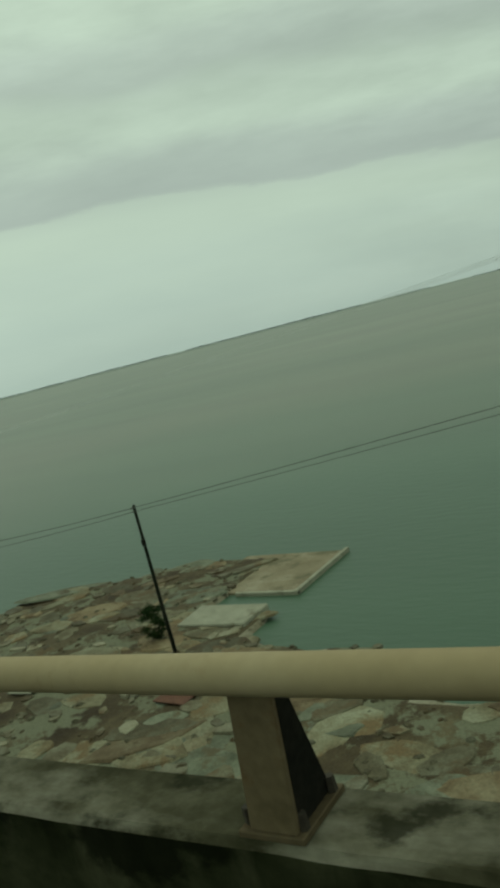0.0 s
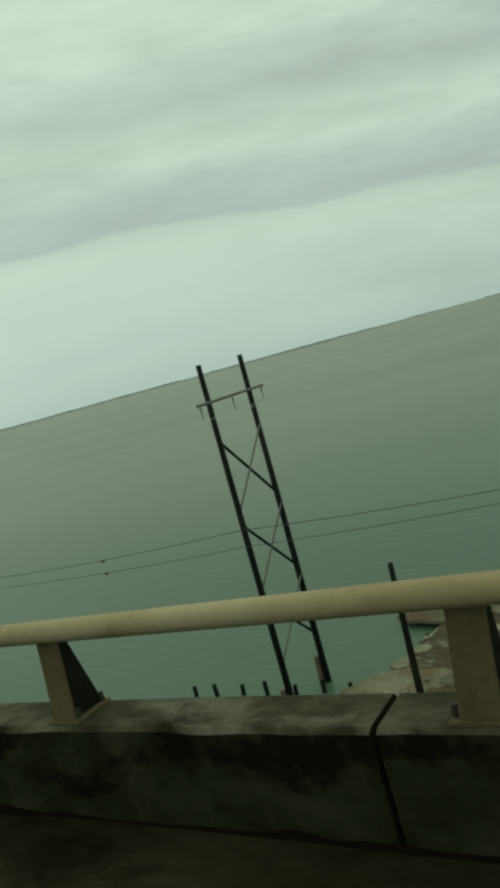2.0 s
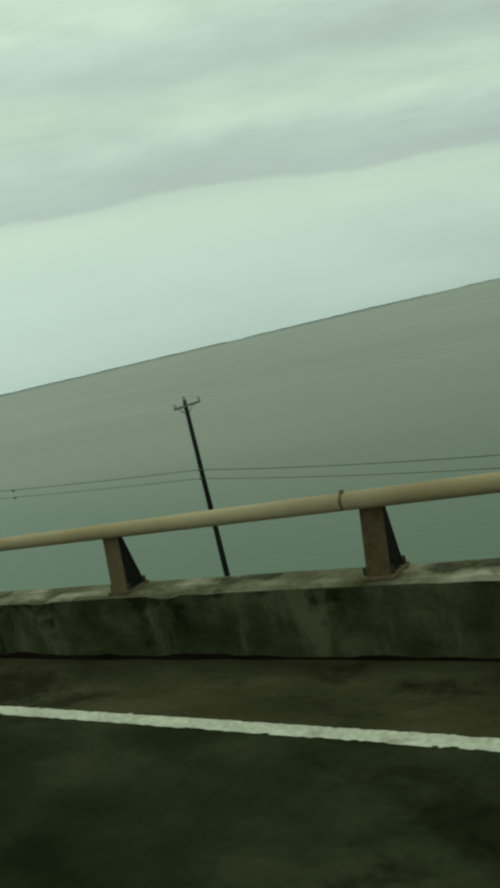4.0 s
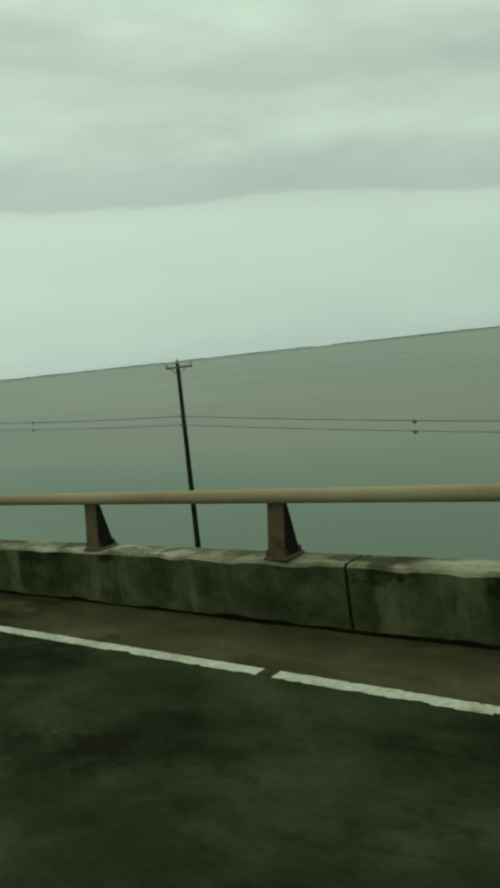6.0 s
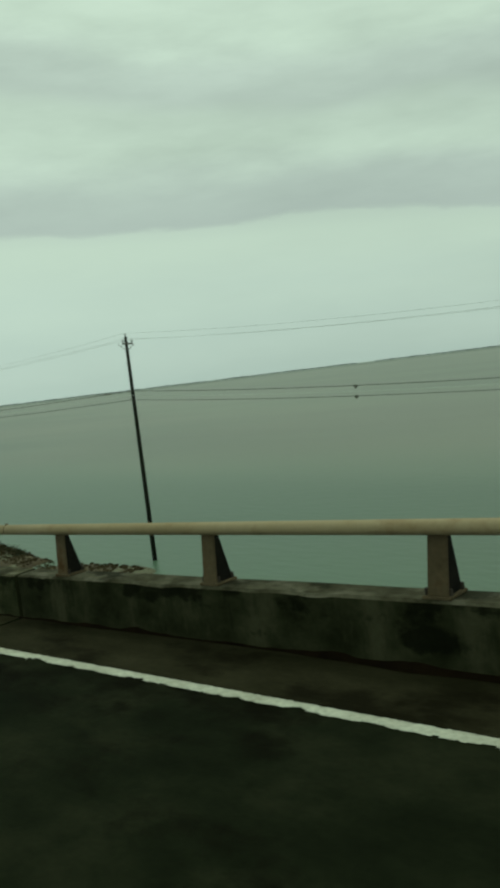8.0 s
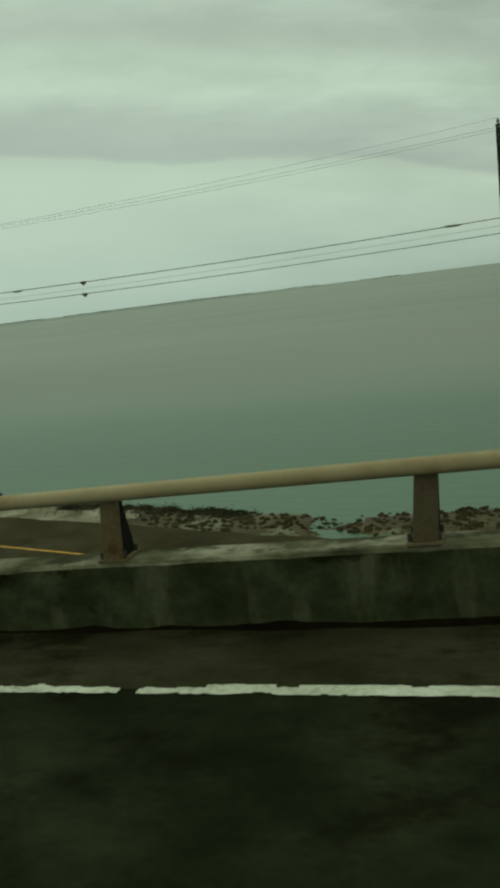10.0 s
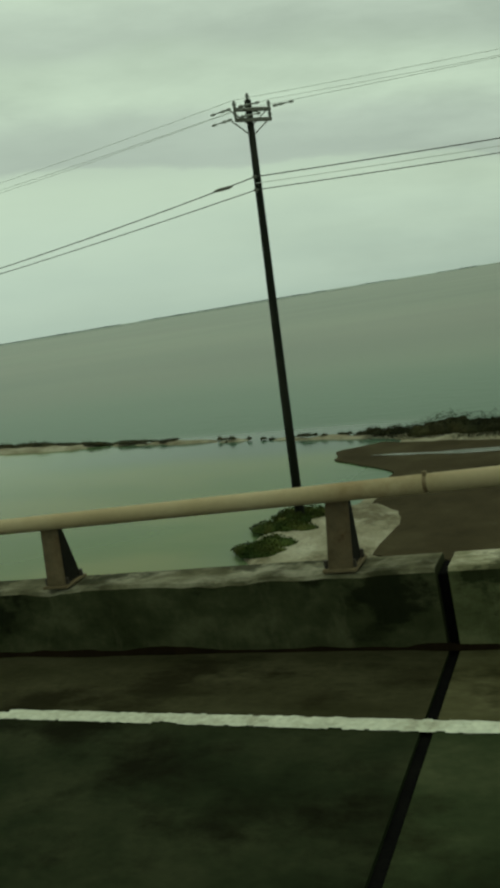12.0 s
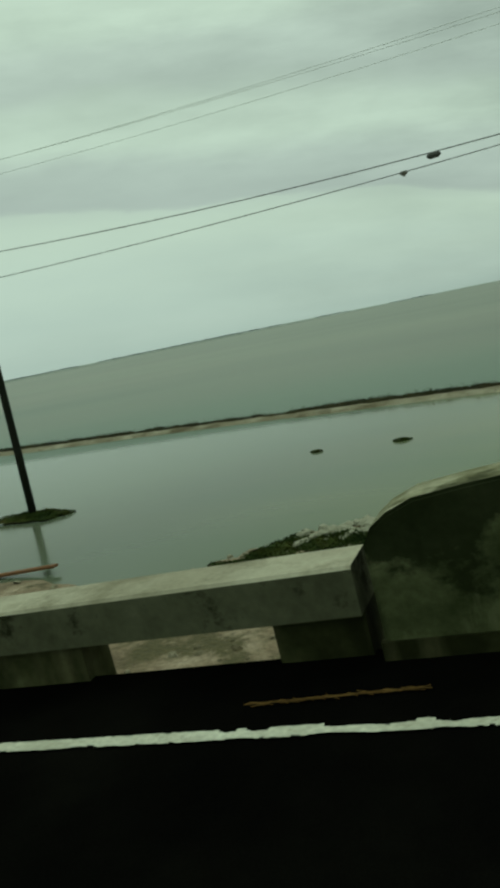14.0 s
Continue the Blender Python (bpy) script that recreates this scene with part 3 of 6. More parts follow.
# washed patches and stains, on a base lightened for skylight on upward faces
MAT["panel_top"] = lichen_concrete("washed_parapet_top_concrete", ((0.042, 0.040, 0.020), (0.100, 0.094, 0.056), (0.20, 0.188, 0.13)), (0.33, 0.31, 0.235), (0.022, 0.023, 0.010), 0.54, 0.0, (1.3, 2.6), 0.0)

# ---------------------------------------------------------------- the line of the road
TURN, G0, G1, Z0 = radians(3.612), 0.043, 0.001, 17.6


def heading(s):
    u = min(1.0, max(0.0, (s - 30.0) / 85.0))
    return TURN * u * u * (3 - 2 * u)


def grade(s):
    return G0 + G1 * (s / 21.45 - 7)


def road_table():
    rows, step = {0: Vector((0, 0, Z0))}, 0.5
    for way, last in ((1, 800), (-1, -240)):
        p, k = Vector((0, 0, Z0)), 0
        while k != last:
            s = (k + way * 0.5) * step
            a, g = heading(s), grade(s)
            p = p + way * step * Vector((-math.cos(g) * math.cos(a), -math.cos(g) * math.sin(a), -math.sin(g)))
            k += way
            rows[k] = p.copy()
    return rows


TABLE = road_table()


def road(s, y=0.0, z=0.0):
    """World place at s along the road, y out to sea from the parapet's face, z above the deck."""
    k = math.floor(s / 0.5)
    f = s / 0.5 - k
    p = TABLE[k].lerp(TABLE[k + 1], f)
    a, g = heading(s), grade(s)
    return p + Vector((-math.sin(a), math.cos(a), 0)) * y + Vector((-math.sin(g) * math.cos(a), -math.sin(g) * math.sin(a), math.cos(g))) * z


def road_pose(s, y=0.0, z=0.0):
    """A frame on the road: x back along it, y out to sea, z up from the deck."""
    a, g = heading(s), grade(s)
    return Matrix.Translation(road(s, y, z)) @ Matrix.Rotation(a, 4, "Z") @ Matrix.Rotation(-g, 4, "Y")


def flat(s, y, z=0.0):
    """World place beside the road at the true height z over the sea."""
    p = road(s, y, 0.0)
    return Vector((p.x, p.y, z))


# ---------------------------------------------------------------- mesh helpers
def finish(name, bm, mats, smooth=False):
    me = bpy.data.meshes.new(name)
    bm.normal_update()
    bm.to_mesh(me)
    bm.free()
    for m in (mats if isinstance(mats, (list, tuple)) else [mats]):
        me.materials.append(m)
    if smooth:
        me.polygons.foreach_set("use_smooth", [True] * len(me.polygons))
    return new(name, me)


def part(name, bm, mat, parent, label="", smooth=False):
    ob = finish(name, bm, mat, smooth)
    ob.parent = parent
    ob.matrix_parent_inverse = parent.matrix_basis.inverted()
    return tagged(ob, label)


def linked(name, mesh, parent, m):
    """One more object on a shared mesh, under parent, at the world pose m."""
    ob = new(name, mesh)
    ob.parent = parent
    ob.matrix_parent_inverse = parent.matrix_basis.inverted()
    ob.matrix_basis = m
    return ob


def thing(name, m, label, category, group="", kind=""):
    ob = new(name)
    ob.matrix_basis = m
    return tagged(ob, label, category, group, kind)


def box(bm, x0, x1, y0, y1, z0, z1, m=None, bevel=0.0, mat=0):
    r = bmesh.ops.create_cube(bm, size=1.0)["verts"]
    for v in r:
        v.co = Vector(((x0 + x1) / 2 + v.co.x * (x1 - x0), (y0 + y1) / 2 + v.co.y * (y1 - y0), (z0 + z1) / 2 + v.co.z * (z1 - z0)))
    if bevel:
        es = list({e for v in r for e in v.link_edges})
        r = bmesh.ops.bevel(bm, geom=es, offset=bevel, segments=1, affect="EDGES")["verts"]
    if m is not None:
        bmesh.ops.transform(bm, matrix=m, verts=list(set(r)))
    if mat:
        for f in {f for v in r for f in v.link_faces}:
            f.material_index = mat
    return r


def tube(bm, points, radii, sides=10, cap=True):
    """A round bar through points, with a radius at each."""
    rings = []
    for i, p in enumerate(points):
        d = (points[min(i + 1, len(points) - 1)] - points[max(i - 1, 0)]).normalized()
        up = Vector((0, 0, 1)) if abs(d.z) < 0.9 else Vector((1, 0, 0))
        a = d.cross(up).normalized()
        b = a.cross(d)
        r = radii[i] if isinstance(radii, (list, tuple)) else radii
        rings.append([bm.verts.new(p + (a * math.cos(2 * math.pi * k / sides) + b * math.sin(2 * math.pi * k / sides)) * r) for k in range(sides)])
    for q, w in zip(rings, rings[1:]):
        for k in range(sides):
            bm.faces.new((q[k], q[(k + 1) % sides], w[(k + 1) % sides], w[k]))
    if cap:
        bm.faces.new(rings[0][::-1])
        bm.faces.new(rings[-1])


def fbm(x, y, z=0.0):
    return noise.fractal(Vector((x, y, z)), 1.0, 2.0, 4)


# ---------------------------------------------------------------- sea and ground
def build_water():
    bm = bmesh.new()
    vs = [bm.verts.new((x, y, 0)) for x, y in ((-6000, -6000), (6000, -6000), (6000, 6000), (-6000, 6000))]
    bm.faces.new(vs)
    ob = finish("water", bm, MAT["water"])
    tagged(ob, "grey-green murky sea with small ripples", "sea", kind="structure")


def smooth01(u):
    u = min(1.0, max(0.0, u))
    return u * u * (3 - 2 * u)


def ridge(s):
    """How far out the scrub ridge of the old causeway and its spit lies."""
    return 30.2 + 0.235 * (s - 229) - 0.0004 * max(0, s - 300) ** 2


def rise(d, w=1.0):
    """0 out at sea to 1 on land, for the distance d inside a shore."""
    return smooth01(0.5 + d / (2 * w))


BANK_S = (281, 284, 288, 290, 293, 296, 297.5, 299, 301, 301.8, 304.5, 308, 310.5, 312, 314, 316, 319, 322, 340, 372)
BANK_Y = (13, 17, 17, 18.3, 19.4, 19.3, 18.6, 16.4, 16.4, 19.8, 20.2, 19.2, 17.2, 15.6, 15.6, 16.6, 16.8, 15, 12.5, 12)


def bank_edge(s):
    """Where the bank below the bridge's end meets the flat."""
    return float(np.interp(s, BANK_S, BANK_Y))


def ground_height(s, y):
    n = fbm(s * 0.12, y * 0.12) * 1.3 + fbm(s * 0.5, y * 0.5, 3) * 0.4
    h = -1.0
    # rubble shore under the high span
    if s < 70:
        if s < 31:
            top = 36.8 if s > 20 else 31.5
        elif s < 37.5:
            top = 41.0
        else:
            top = 53.3 - 0.0125 * (s - 34) ** 2
        d = min(top - y + 0.5 * n, 61.0 - s + 0.8 * n + (1 - smooth01((y - 8) / 14)) * (7 * fbm(y * 0.06, 4.4) - 4) - 0.004 * min(0, y) ** 2, s + 48 + 6 * n - 0.01 * min(0, y) ** 2, y + 36 + 4 * n)
        h = max(h, -1.0 + rise(d, 0.9) * (1.35 + 0.12 * n))
    rv = ridge(s)
    if 200 < s < 280:
        # old causeway with its road
        d = min(rv + 1.6 - y + 0.5 * n, 268.5 - s + 0.6 * n, s - 224 + 2.5 * n, y - 9 + 2.5 * n)
        if s > 264.0:
            d = min(d, y - 18.5 + 0.7 * n)
        h = max(h, -1.0 + rise(d, 0.9) * (1.30 + 0.06 * n - 0.28 * smooth01((s - 254) / 10)))
        # sand round the grass at the road's corner
        q = 1 - math.hypot((s - 267.6) / 3.0, (y - 22) / 4.4)
        h = max(h, -1.0 + rise(q * 3.0 + 0.15 * n, 0.5) * 1.16)
    # rocky shoal where the causeway breaks off
    if 209 < s < 230:
        d = min(1.7 + 0.6 * n - abs(y - 29.2), s - 212 + n)
        h = max(h, -1.0 + rise(d, 0.7) * (1.0 + 0.2 * n))
    # spit
    if s > 255:
        wide = smooth01((s - 291) / 8)
        wid = 0.75 + 0.4 * n + 0.65 * wide
        d = min(wid - abs(y - rv + 1.0 * wide), 352 - s + 2 * n)
        h = max(h, -1.0 + rise(d, 0.8) * 1.22)
    # bank at the bridge's end
    if s > 275:
        d = min(bank_edge(s) - y + 0.5 + 0.35 * n, s - 281 + 2.0 * n, y + 24 + 2 * n)
        low = -1.0 + rise(d, 1.0) * (1.14 + 0.10 * n)
        if s > 292:
            deck_z = road(s).z
            down = max(smooth01((y + 1.5) / 13.0), smooth01((-11.5 - y) / 11.0))
            fill = smooth01((s - 293) / 7) * (deck_z - 0.30 + 0.2 * n) * (1 - down) - 1.5 * down
            low = max(low, fill)
        h = max(h, low)
        if 298 < s < 303 and y < 19.6:
            h = max(h, -0.09 + 0.03 * n)
    # islets at the pole feet and in the flat
    for ps, py, ra, rb in ((324.2, 26.4, 2.4, 1.1), (307.2, 33.4, 1.1, 0.4), (311.8, 33.6, 0.55, 0.25)):
        if abs(s - ps) < 6:
            q = 1 - math.hypot((s - ps) / ra, (y - py) / rb)
            h = max(h, -1.0 + rise(q * rb + 0.15 * n, 0.5) * 1.12)
    return h


def build_ground():
    step = 0.8
    S, Y = np.arange(-60, 372, step), np.arange(-45, 66, step)
    verts, idx = [], {}
    hs = np.array([[ground_height(s, y) for y in Y] for s in S])
    for i, s in enumerate(S):
        for j, y in enumerate(Y):
            p = flat(s, y, hs[i, j])
            verts.append(p)
    faces, kind = [], []
    ny = len(Y)
    for i in range(len(S) - 1):
        for j in range(ny - 1):
            if max(hs[i, j], hs[i + 1, j], hs[i, j + 1], hs[i + 1, j + 1]) <= -0.95:
                continue
            faces.append((i * ny + j, i * ny + j + 1, (i + 1) * ny + j + 1, (i + 1) * ny + j))
            kind.append(1 if S[i] < 100 and min(hs[i, j], hs[i + 1, j + 1]) < 0.16 else 0 if S[i] < 100 or (209 < S[i] < 233 + 0.8 * (Y[j] % 3)) else (1 if S[i] < 275 or Y[j] >= 28 else 2))
    me = bpy.data.meshes.new("ground")
    me.from_pydata(verts, [], faces)
    for k in ("mud", "sand", "seabed"):
        me.materials.append(MAT[k])
    me.polygons.foreach_set("material_index", kind)
    me.polygons.foreach_set("use_smooth", [True] * len(faces))
    me.validate()
    bm = bmesh.new()
    bm.from_mesh(me)
    bmesh.ops.delete(bm, geom=[v for v in bm.verts if not v.link_faces], context="VERTS")
    bmesh.ops.recalc_face_normals(bm, faces=bm.faces)
    bm.to_mesh(me)
    bm.free()
    ob = new("ground", me)
    return tagged(ob, "low shore of mud, coral sand and rubble", "ground", kind="structure")


def build_coast():
    """Added strip of far sea lifting the horizon, with low mangrove keys on top; haze is in their colours."""
    verts, faces = [], []
    n = 700
    for i in range(n + 1):
        az = radians(-25 + 110 * i / n)
        d = Vector((-math.sin(az), math.cos(az), 0))
        full = smooth01((math.degrees(az) - 14) / 10)
        h = 6.5 + 5.5 * full + 1.6 * fbm(i * 0.05, 0.3) + 0.8 * fbm(i * 0.4, 2.0)
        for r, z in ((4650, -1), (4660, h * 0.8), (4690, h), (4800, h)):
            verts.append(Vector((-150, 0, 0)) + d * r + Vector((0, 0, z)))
    for i in range(n):
        for j in range(3):
            k = i * 4 + j
            faces.append((k, k + 4, k + 5, k + 1))
    sea = len(faces)
    for i in range(n):
        gap = fbm(i * 0.035, 8.0) - 0.75 + 1.0 * smooth01((-25 + 110 * i / n - 8) / 20)
        if gap > -0.28:
            k = len(verts)
            for j in (i, i + 1):
                p = verts[j * 4 + 2]
                lift = (1.8 + 4.6 * abs(fbm(j * 0.35, 4.0))) * min(1.0, 0.35 + max(0.0, gap + 0.28) * 2.0)
                verts += [Vector((p.x * 0.997, p.y * 0.997, p.z - 1.2)), Vector((p.x * 0.997, p.y * 0.997, p.z + lift))]
            faces.append((k, k + 2, k + 3, k + 1))
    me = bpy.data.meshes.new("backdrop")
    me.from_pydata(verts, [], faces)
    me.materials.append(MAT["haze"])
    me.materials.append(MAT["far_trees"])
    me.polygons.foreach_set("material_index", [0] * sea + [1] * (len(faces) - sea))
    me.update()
    tagged(new("backdrop", me), "haze-coloured strip of far sea topped by low mangrove keys on the horizon", "coast", kind="structure")


build_water()
build_coast()
GROUND = build_ground()

# ---------------------------------------------------------------- bridge deck
JOINTS = [117.4 + 20.16 * k for k in range(-8, 10)]
END = JOINTS[-1]
DECK_IN = -10.5


def sweep(bm, s0, s1, section, n=6, mat_of=None):
    """A closed section (y, z) carried along the road from s0 to s1; its map runs in metres along the road and round the section."""
    uv = bm.loops.layers.uv.verify()
    stops = [s0 + (s1 - s0) * i / n for i in range(n + 1)]
    rings = [[bm.verts.new(road(s, y, z)) for y, z in section] for s in stops]
    k = len(section)
    for i, (a, b) in enumerate(zip(rings, rings[1:])):
        for j in range(k):
            q = (j + 1) % k
            f = bm.faces.new((a[j], a[q], b[q], b[j]))
            for loop, (s, c) in zip(f.loops, ((stops[i], j), (stops[i], q), (stops[i + 1], q), (stops[i + 1], j))):
                loop[uv].uv = (s, section[c][0] + section[c][1])
            if mat_of:
                f.material_index = mat_of(j)
    for r in (rings[0][::-1], rings[-1]):
        f = bm.faces.new(r)
        if mat_of:
            f.material_index = mat_of(-1)


# brightness of each span from the first on: camera tone put into the colour
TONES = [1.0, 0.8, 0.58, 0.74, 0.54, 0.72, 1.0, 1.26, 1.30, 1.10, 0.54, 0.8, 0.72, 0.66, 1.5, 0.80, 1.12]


# spans where the parapet takes a brightness other than the deck's
WALL = {12: 0.95, 13: 0.95, 4: 0.46}


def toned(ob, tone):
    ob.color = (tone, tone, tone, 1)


def build_deck():
    root = thing("road", Matrix.Identity(4), "dark worn concrete bridge deck with a dirty shoulder", "road", kind="structure")
    for k, (a, b) in enumerate(zip(JOINTS, JOINTS[1:])):
        bm = bmesh.new()
        sec = [(-0.76, 0.0), (0.30, 0.0), (0.30, -0.22), (-0.4, -0.30), (-0.4, -1.2), (-0.8, -1.2), (-0.8, -0.30), (-9.2, -0.3), (-9.2, -1.2), (-9.6, -1.2), (-9.6, -0.3), (DECK_IN, -0.22), (DECK_IN, 0.0)]
        sweep(bm, a + 0.03, b - 0.03, sec, 8, lambda j: 1 if j == 0 else 0)
        bmesh.ops.recalc_face_normals(bm, faces=bm.faces)
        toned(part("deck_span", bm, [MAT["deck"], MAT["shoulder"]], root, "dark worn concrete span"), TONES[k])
    for s in JOINTS:
        bm = bmesh.new()
        sweep(bm, s - 0.029, s + 0.029, [(0.30, -0.02), (0.30, -0.2), (DECK_IN, -0.2), (DECK_IN, -0.02)], 1)
        bmesh.ops.recalc_face_normals(bm, faces=bm.faces)
        part("joint_seal", bm, MAT["seal"], root, "black rubber expansion joint")
    bm = bmesh.new()
    sweep(bm, END + 0.035, END + 0.25, [(0.45, -0.005), (0.45, -0.4), (DECK_IN, -0.4), (DECK_IN, -0.005)], 1)
    bmesh.ops.recalc_face_normals(bm, faces=bm.faces)
    part("approach_slab", bm, MAT["shoulder"], root, "strip of pale concrete approach slab")
    bm = bmesh.new()
    sweep(bm, END + 0.26, 360, [(0.12, -0.01), (0.12, -0.5), (DECK_IN, -0.5), (DECK_IN, -0.01)], 30)
    bmesh.ops.recalc_face_normals(bm, faces=bm.faces)
    part("approach_road", bm, MAT["asphalt"], root, "black asphalt approach road")
    for s in JOINTS[:-1]:
        p = road(s)
        pier = thing("bridge_pier", flat(s, -5, -1.0).to_tuple() and Matrix.Translation(flat(s, -5, -1.0)), "weathered concrete pier carrying the bridge deck", "pier", "bridge piers", "structure")
        bm = bmesh.new()
        m = Matrix.Translation(flat(s, 0, 0)) @ Matrix.Rotation(heading(s), 4, "Z")
        box(bm, -0.6, 0.6, -9.9, -0.1, p.z - 2.0, p.z - 1.18, m, 0.05)
        part("cap_beam", bm, MAT["parapet"], pier)
        for y in (-1.6, -5.0, -8.4):
            bm = bmesh.new()
            c = flat(s, y, 0)
            tube(bm, [Vector((c.x, c.y, -1.5)), Vector((c.x, c.y, p.z - 1.95))], 0.45, 14)
            part("column", bm, MAT["parapet"], pier, smooth=False)


build_deck()

# parapet: three panels to a span, with chamfered top edges
ZB, WB = 0.453, 0.25


def build_parapet():
    root = thing("bridge_parapet", Matrix.Identity(4), "low concrete bridge parapet stained with dark lichen", "parapet", kind="structure")
    odd = (103.84, 130.5, 151.26, 211.58, 245.5)
    for span, (a, b) in enumerate(zip(JOINTS, JOINTS[1:])):
        cuts = [a + (b - a) * k / 3 for k in range(4)]
        for k in (1, 2):
            cuts[k] = min([c for c in odd if abs(c - cuts[k]) < 0.5] + [cuts[k]], key=lambda c: c not in odd)
        for k in range(3):
            p = cuts[k] + (0.035 if k == 0 else 0.014)
            q = cuts[k + 1] - (0.035 if k == 2 else 0.014)
            bm = bmesh.new()
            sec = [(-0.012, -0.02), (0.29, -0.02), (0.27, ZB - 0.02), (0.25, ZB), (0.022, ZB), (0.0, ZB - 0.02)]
            # top and chamfers get the concrete with skylight in its colour
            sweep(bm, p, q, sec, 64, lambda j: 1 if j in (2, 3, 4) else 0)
            for i, v in enumerate(bm.verts):
                v.co += noise.noise_vector(v.co * 0.9) * 0.006
                if i % 6 in (4, 5):
                    # spalled front arris
                    bite = max(0.0, noise.fractal(v.co * 2.6, 1.0, 2.0, 3) - 0.05)
                    v.co += Vector((0, 0.030 * bite, -0.045 * bite))
            bmesh.ops.recalc_face_normals(bm, faces=bm.faces)
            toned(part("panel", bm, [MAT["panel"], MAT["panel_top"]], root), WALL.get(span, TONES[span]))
            bm = bmesh.new()
            sweep(bm, q + 0.002, q + (0.068 if k == 2 else 0.026), [(0.05, -0.02), (0.26, -0.02), (0.25, ZB - 0.05), (0.05, ZB - 0.05)], 1)
            bmesh.ops.recalc_face_normals(bm, faces=bm.faces)
            part("joint_filler", bm, MAT["seal"], root, "black filler in a parapet joint")
    bm = bmesh.new()
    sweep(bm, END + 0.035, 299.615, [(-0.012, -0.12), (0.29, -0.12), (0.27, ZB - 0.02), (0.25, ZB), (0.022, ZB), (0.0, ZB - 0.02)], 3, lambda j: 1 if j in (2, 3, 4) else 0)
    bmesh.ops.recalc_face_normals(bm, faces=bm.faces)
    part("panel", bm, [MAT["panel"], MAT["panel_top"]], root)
    for s in (105.14, 232.2):
        bm = bmesh.new()
        m = road_pose(s)
        for x0, x1, z0, z1 in ((-0.115, 0.115, 0.315, 0.33), (-0.115, 0.115, 0.09, 0.105), (-0.115, -0.10, 0.105, 0.315), (0.10, 0.115, 0.105, 0.315)):
            box(bm, x0, x1, -0.014, 0.02, z0, z1, m)
        part("access_frame", bm, MAT["seal"], root, "dark square frame of a cable hatch")


build_parapet()


def build_dirt():
    """Black grit lying along the parapet's foot."""
    bm = bmesh.new()
    s, prev = -30.0, None
    while s < 299.6:
        n = fbm(s * 0.35, 9.0)
        w = 0.004 + max(0.0, 0.012 + 0.055 * n + 0.030 * noise.noise(Vector((s * 1.7, 4, 0)))) + 0.004 * noise.noise(Vector((s * 5, 0, 0)))
        up = 0.012 + 0.25 * w + max(0.0, 0.006 + 0.040 * fbm(s * 1.6, 2.0) + 0.014 * noise.noise(Vector((s * 5.0, 7, 0))))
        row = [bm.verts.new(road(s, -0.011, up)), bm.verts.new(road(s, -0.018 - w * 0.5, 0.006 + 0.1 * w)), bm.verts.new(road(s, -0.016 - w, 0.002))]
        if prev:
            for j in range(2):
                bm.faces.new((prev[j], prev[j + 1], row[j + 1], row[j]))
        prev = row
        s += 0.06
    bmesh.ops.recalc_face_normals(bm, faces=bm.faces)
    tagged(finish("road_grit", bm, MAT["grit"]), "black grit and dirt along the parapet's foot", "road dirt", kind="stuff")


build_dirt()


# railing: cream pipe on tapered steel posts
POST, RAIL_Z, RAIL_R = 1.098, 0.919, 0.0507


